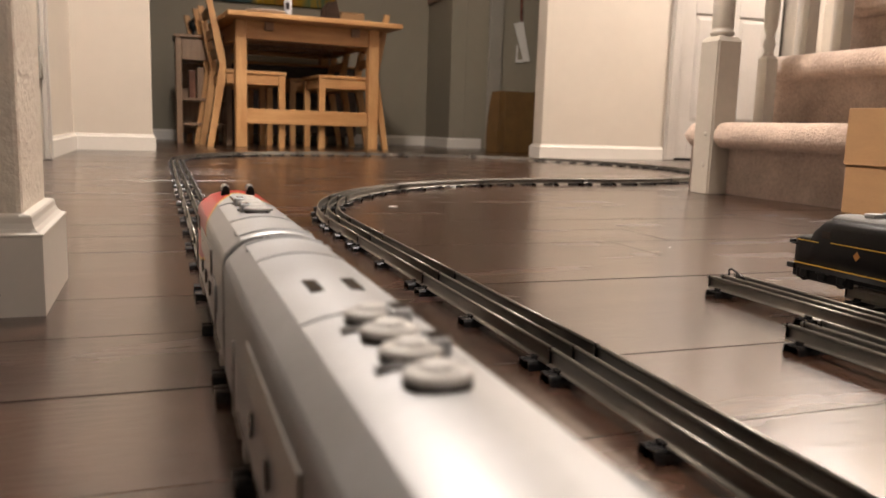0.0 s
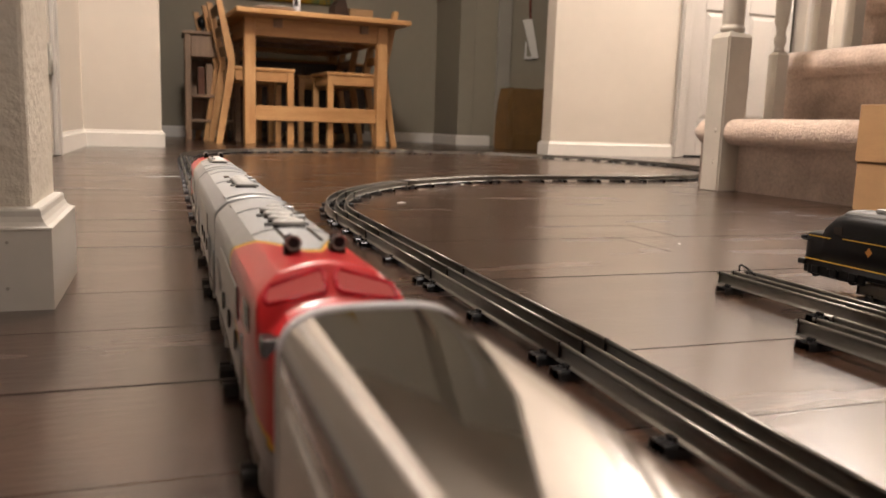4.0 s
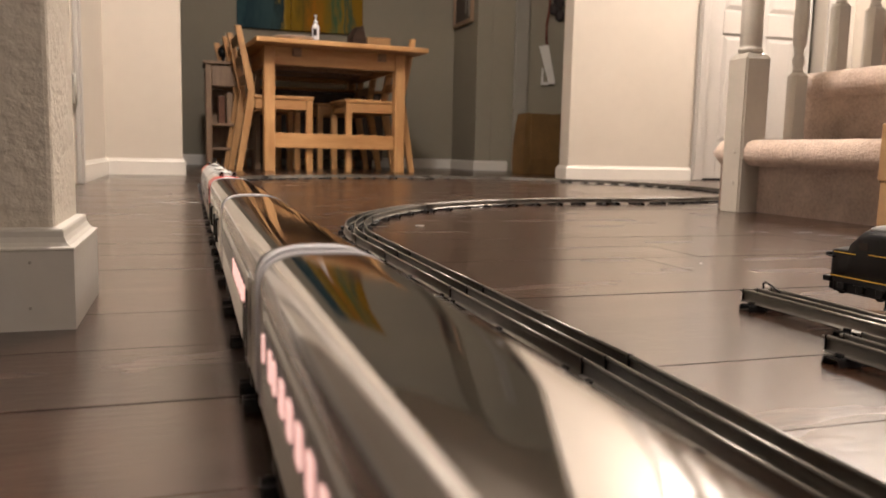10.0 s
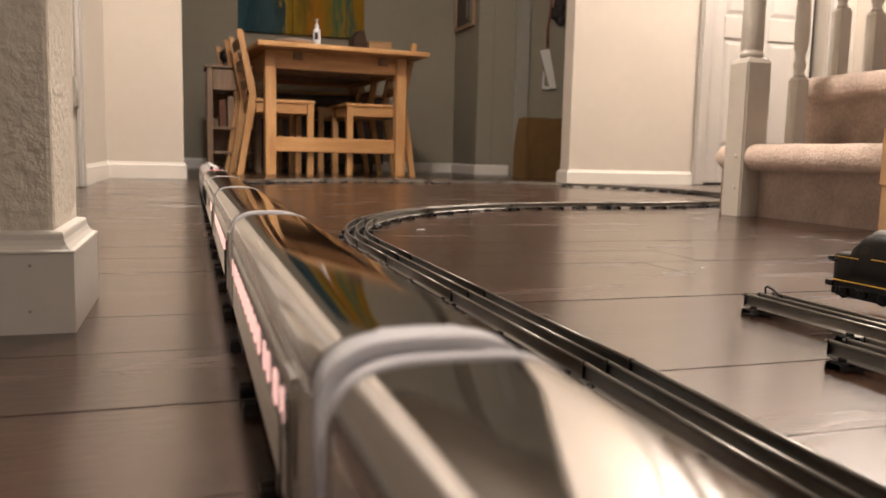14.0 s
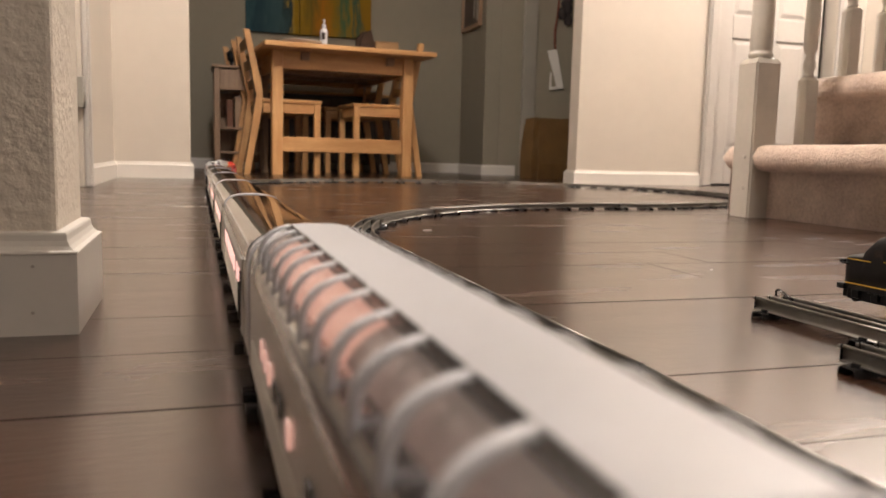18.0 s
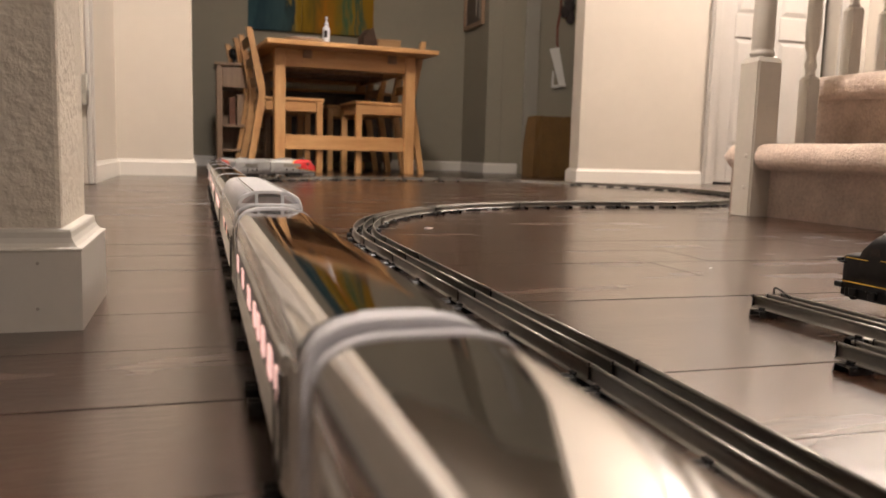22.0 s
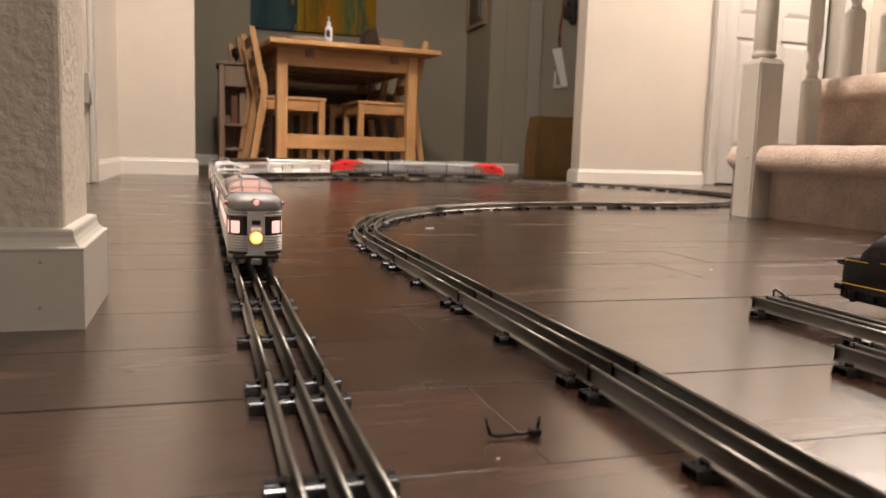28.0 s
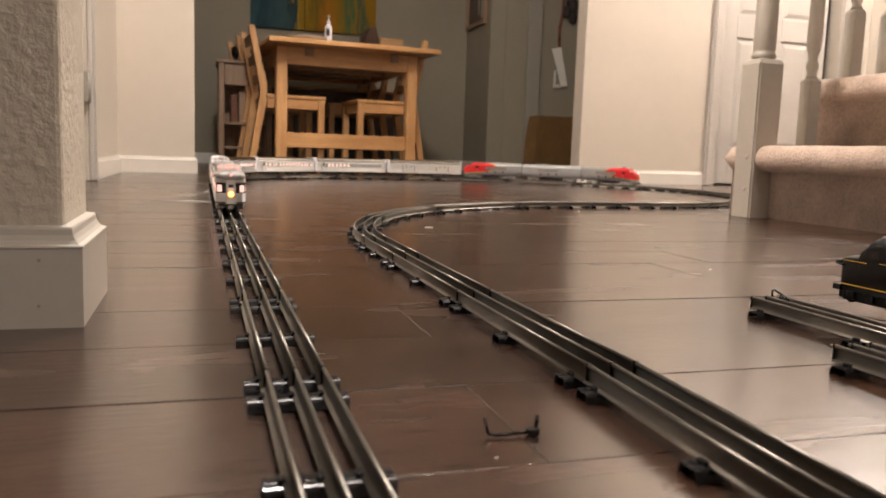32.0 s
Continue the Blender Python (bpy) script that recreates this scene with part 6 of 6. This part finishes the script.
# cardboard box against the stairs
cb = thing("cardboard_box", "brown cardboard shipping box standing beside the stairs", "box", m=pose(1.335, 1.262, 0))
box_part("body", M["card"], cb, 0.0, 0.050, -0.42, 0.0, 0, 0.205, 0.002)
for x0, x1 in ((-0.004, -0.0005), (0.0505, 0.053)):
    box_part("flap", M["card"], cb, x0, x1, -0.42, 0.002, 0.100, 0.214, 0.001)
box_part("crease", M["kraft"], cb, -0.0012, -0.0002, -0.42, 0.0, 0.096, 0.0985)

# a bent wire clip and crumbs on the boards
clip = thing("track_clip", "bent dark metal track clip lying on the floor", "clip", m=pose(0.150, 0.354, 0, 0, 0, -4))
bm = bmesh.new()
pts = [(-0.0145, 0.004, 0.009), (-0.0135, 0.000, 0.002), (-0.010, -0.002, 0.0015), (0.0, -0.001, 0.0018), (0.009, 0.000, 0.0018), (0.0125, 0.002, 0.004), (0.0135, 0.004, 0.009)]
for a, b in zip(pts, pts[1:]):
    rod(bm, a, b, 0.0010, 6)
part("wire", bm, M["tie"], clip)
bm = bmesh.new()
box(bm, 0.007, 0.013, -0.003, 0.002, 0.0004, 0.0042, 0.0008)
part("knuckle", bm, M["tie"], clip)
for x, y, s in ((0.404, 1.403, 0.010), (0.691, 1.851, 0.012), (0.635, 0.872, 0.004), (0.131, 0.328, 0.0015)):
    bm = bmesh.new()
    rr = random.Random(int(x * 1000))
    lathe(bm, [(0.0, 0.0), (s, 0.0), (s * 0.8, s * 0.14), (0.0, s * 0.18)], 7, pose(x, y, 0.0004, 0, 0, rr.uniform(0, 90)) @ Matrix.Diagonal((1, 0.45, 1, 1)))
    tagged(finish("paper_scrap", bm, M["paper"]), "tiny pale scrap lying on the floor", "scrap")
# spare wire hook on the track end
hook = thing("wire_hook", "small dark wire loop at the end of a spare track", "wire hook", m=pose(0.508, 0.600, 0))
bm = bmesh.new()
arc = [(0.002 - 0.0, 0.004, 0.0175), (0.001, 0.0035, 0.0225), (0.0, -0.001, 0.0245), (0.0, -0.010, 0.0220), (0.0, -0.020, 0.0180)]
for a, b in zip(arc, arc[1:]):
    rod(bm, a, b, 0.0010, 6)
part("wire", bm, M["tie"], hook)

# ceiling lamps
for k, (x, y, z) in enumerate((HALL_LAMP, STAIR_LAMP, BACK_LAMP)):
    cl = thing("ceiling_lamp", "round flush ceiling lamp with a frosted glass shade", "lamp", "ceiling lamps", m=pose(x, y, 0))
    bm = bmesh.new()
    lathe(bm, [(0.17, H - 0.001), (0.175, H - 0.03), (0.165, H - 0.035)], 32)
    part("plate", bm, M["brass"], cl)
    bm = bmesh.new()
    lathe(bm, [(0.16, H - 0.036), (0.165, H - 0.06), (0.13, H - 0.10), (0.07, H - 0.125), (0.0, H - 0.13)], 32)
    o = part("shade", bm, M["shade"], cl, "frosted glass shade")
    o.visible_shadow = False

lay_boards()

# ---- what moves ----
# seconds and the path length at which the joint behind the baggage car stands
RUNS = [(0.0, -0.622), (0.5, -0.584), (1.0, -0.543), (1.5, -0.494), (2.0, -0.442), (2.5, -0.381), (3.0, -0.313), (3.4, -0.259), (7.0, 0.258), (9.0, 0.562), (10.0, 0.722), (11.5, 0.960), (13.0, 1.172), (14.0, 1.335), (16.5, 1.733), (17.0, 1.811),
        (17.8, 1.937), (18.5, 2.051), (19.0, 2.135), (19.5, 2.207), (20.0, 2.281), (20.5, 2.355), (21.0, 2.423), (21.5, 2.479), (22.0, 2.527), (22.5, 2.584), (23.0, 2.648), (23.5, 2.720), (24.0, 2.808),
        (24.5, 2.902), (25.0, 2.988), (28.0, 3.502), (29.0, 3.692), (30.0, 3.868), (31.0, 4.032), (32.0, 4.193)]


def motions():
    ts = np.array([r[0] for r in RUNS])
    ss = np.array([r[1] for r in RUNS])
    for car, off, a, trucks, *turned in MOVERS:
        flip = math.pi if turned and turned[0] else 0.0
        # the bodies lean a little to the right on their trucks
        for q in car.children_recursive:
            if q.type == "MESH" and q.parent not in trucks:
                q.data.transform(Matrix.Translation((-0.0006 if flip else 0.0006, 0, 0)))
        rows, t_rows = [], [[], []]
        for k in range(65):
            t = k * 0.5
            s = float(np.interp(t, ts, ss)) + off
            x0, y0, h0 = on_loop(s - a)
            x1, y1, h1 = on_loop(s + a)
            h = math.atan2(x1 - x0, y1 - y0)
            rows.append((t, Matrix.Translation(((x0 + x1) / 2, (y0 + y1) / 2, 0)) @ Matrix.Rotation(-h + flip, 4, "Z")))
            ends = (h0, h1) if flip else (h1, h0)
            for i, hh in enumerate(ends):
                t_rows[i].append((t, pose(0, a if i == 0 else -a, 0) @ Matrix.Rotation(h - hh, 4, "Z")))
        walk(car, rows)
        for t, r in zip(trucks, t_rows):
            walk(t, r)


motions()
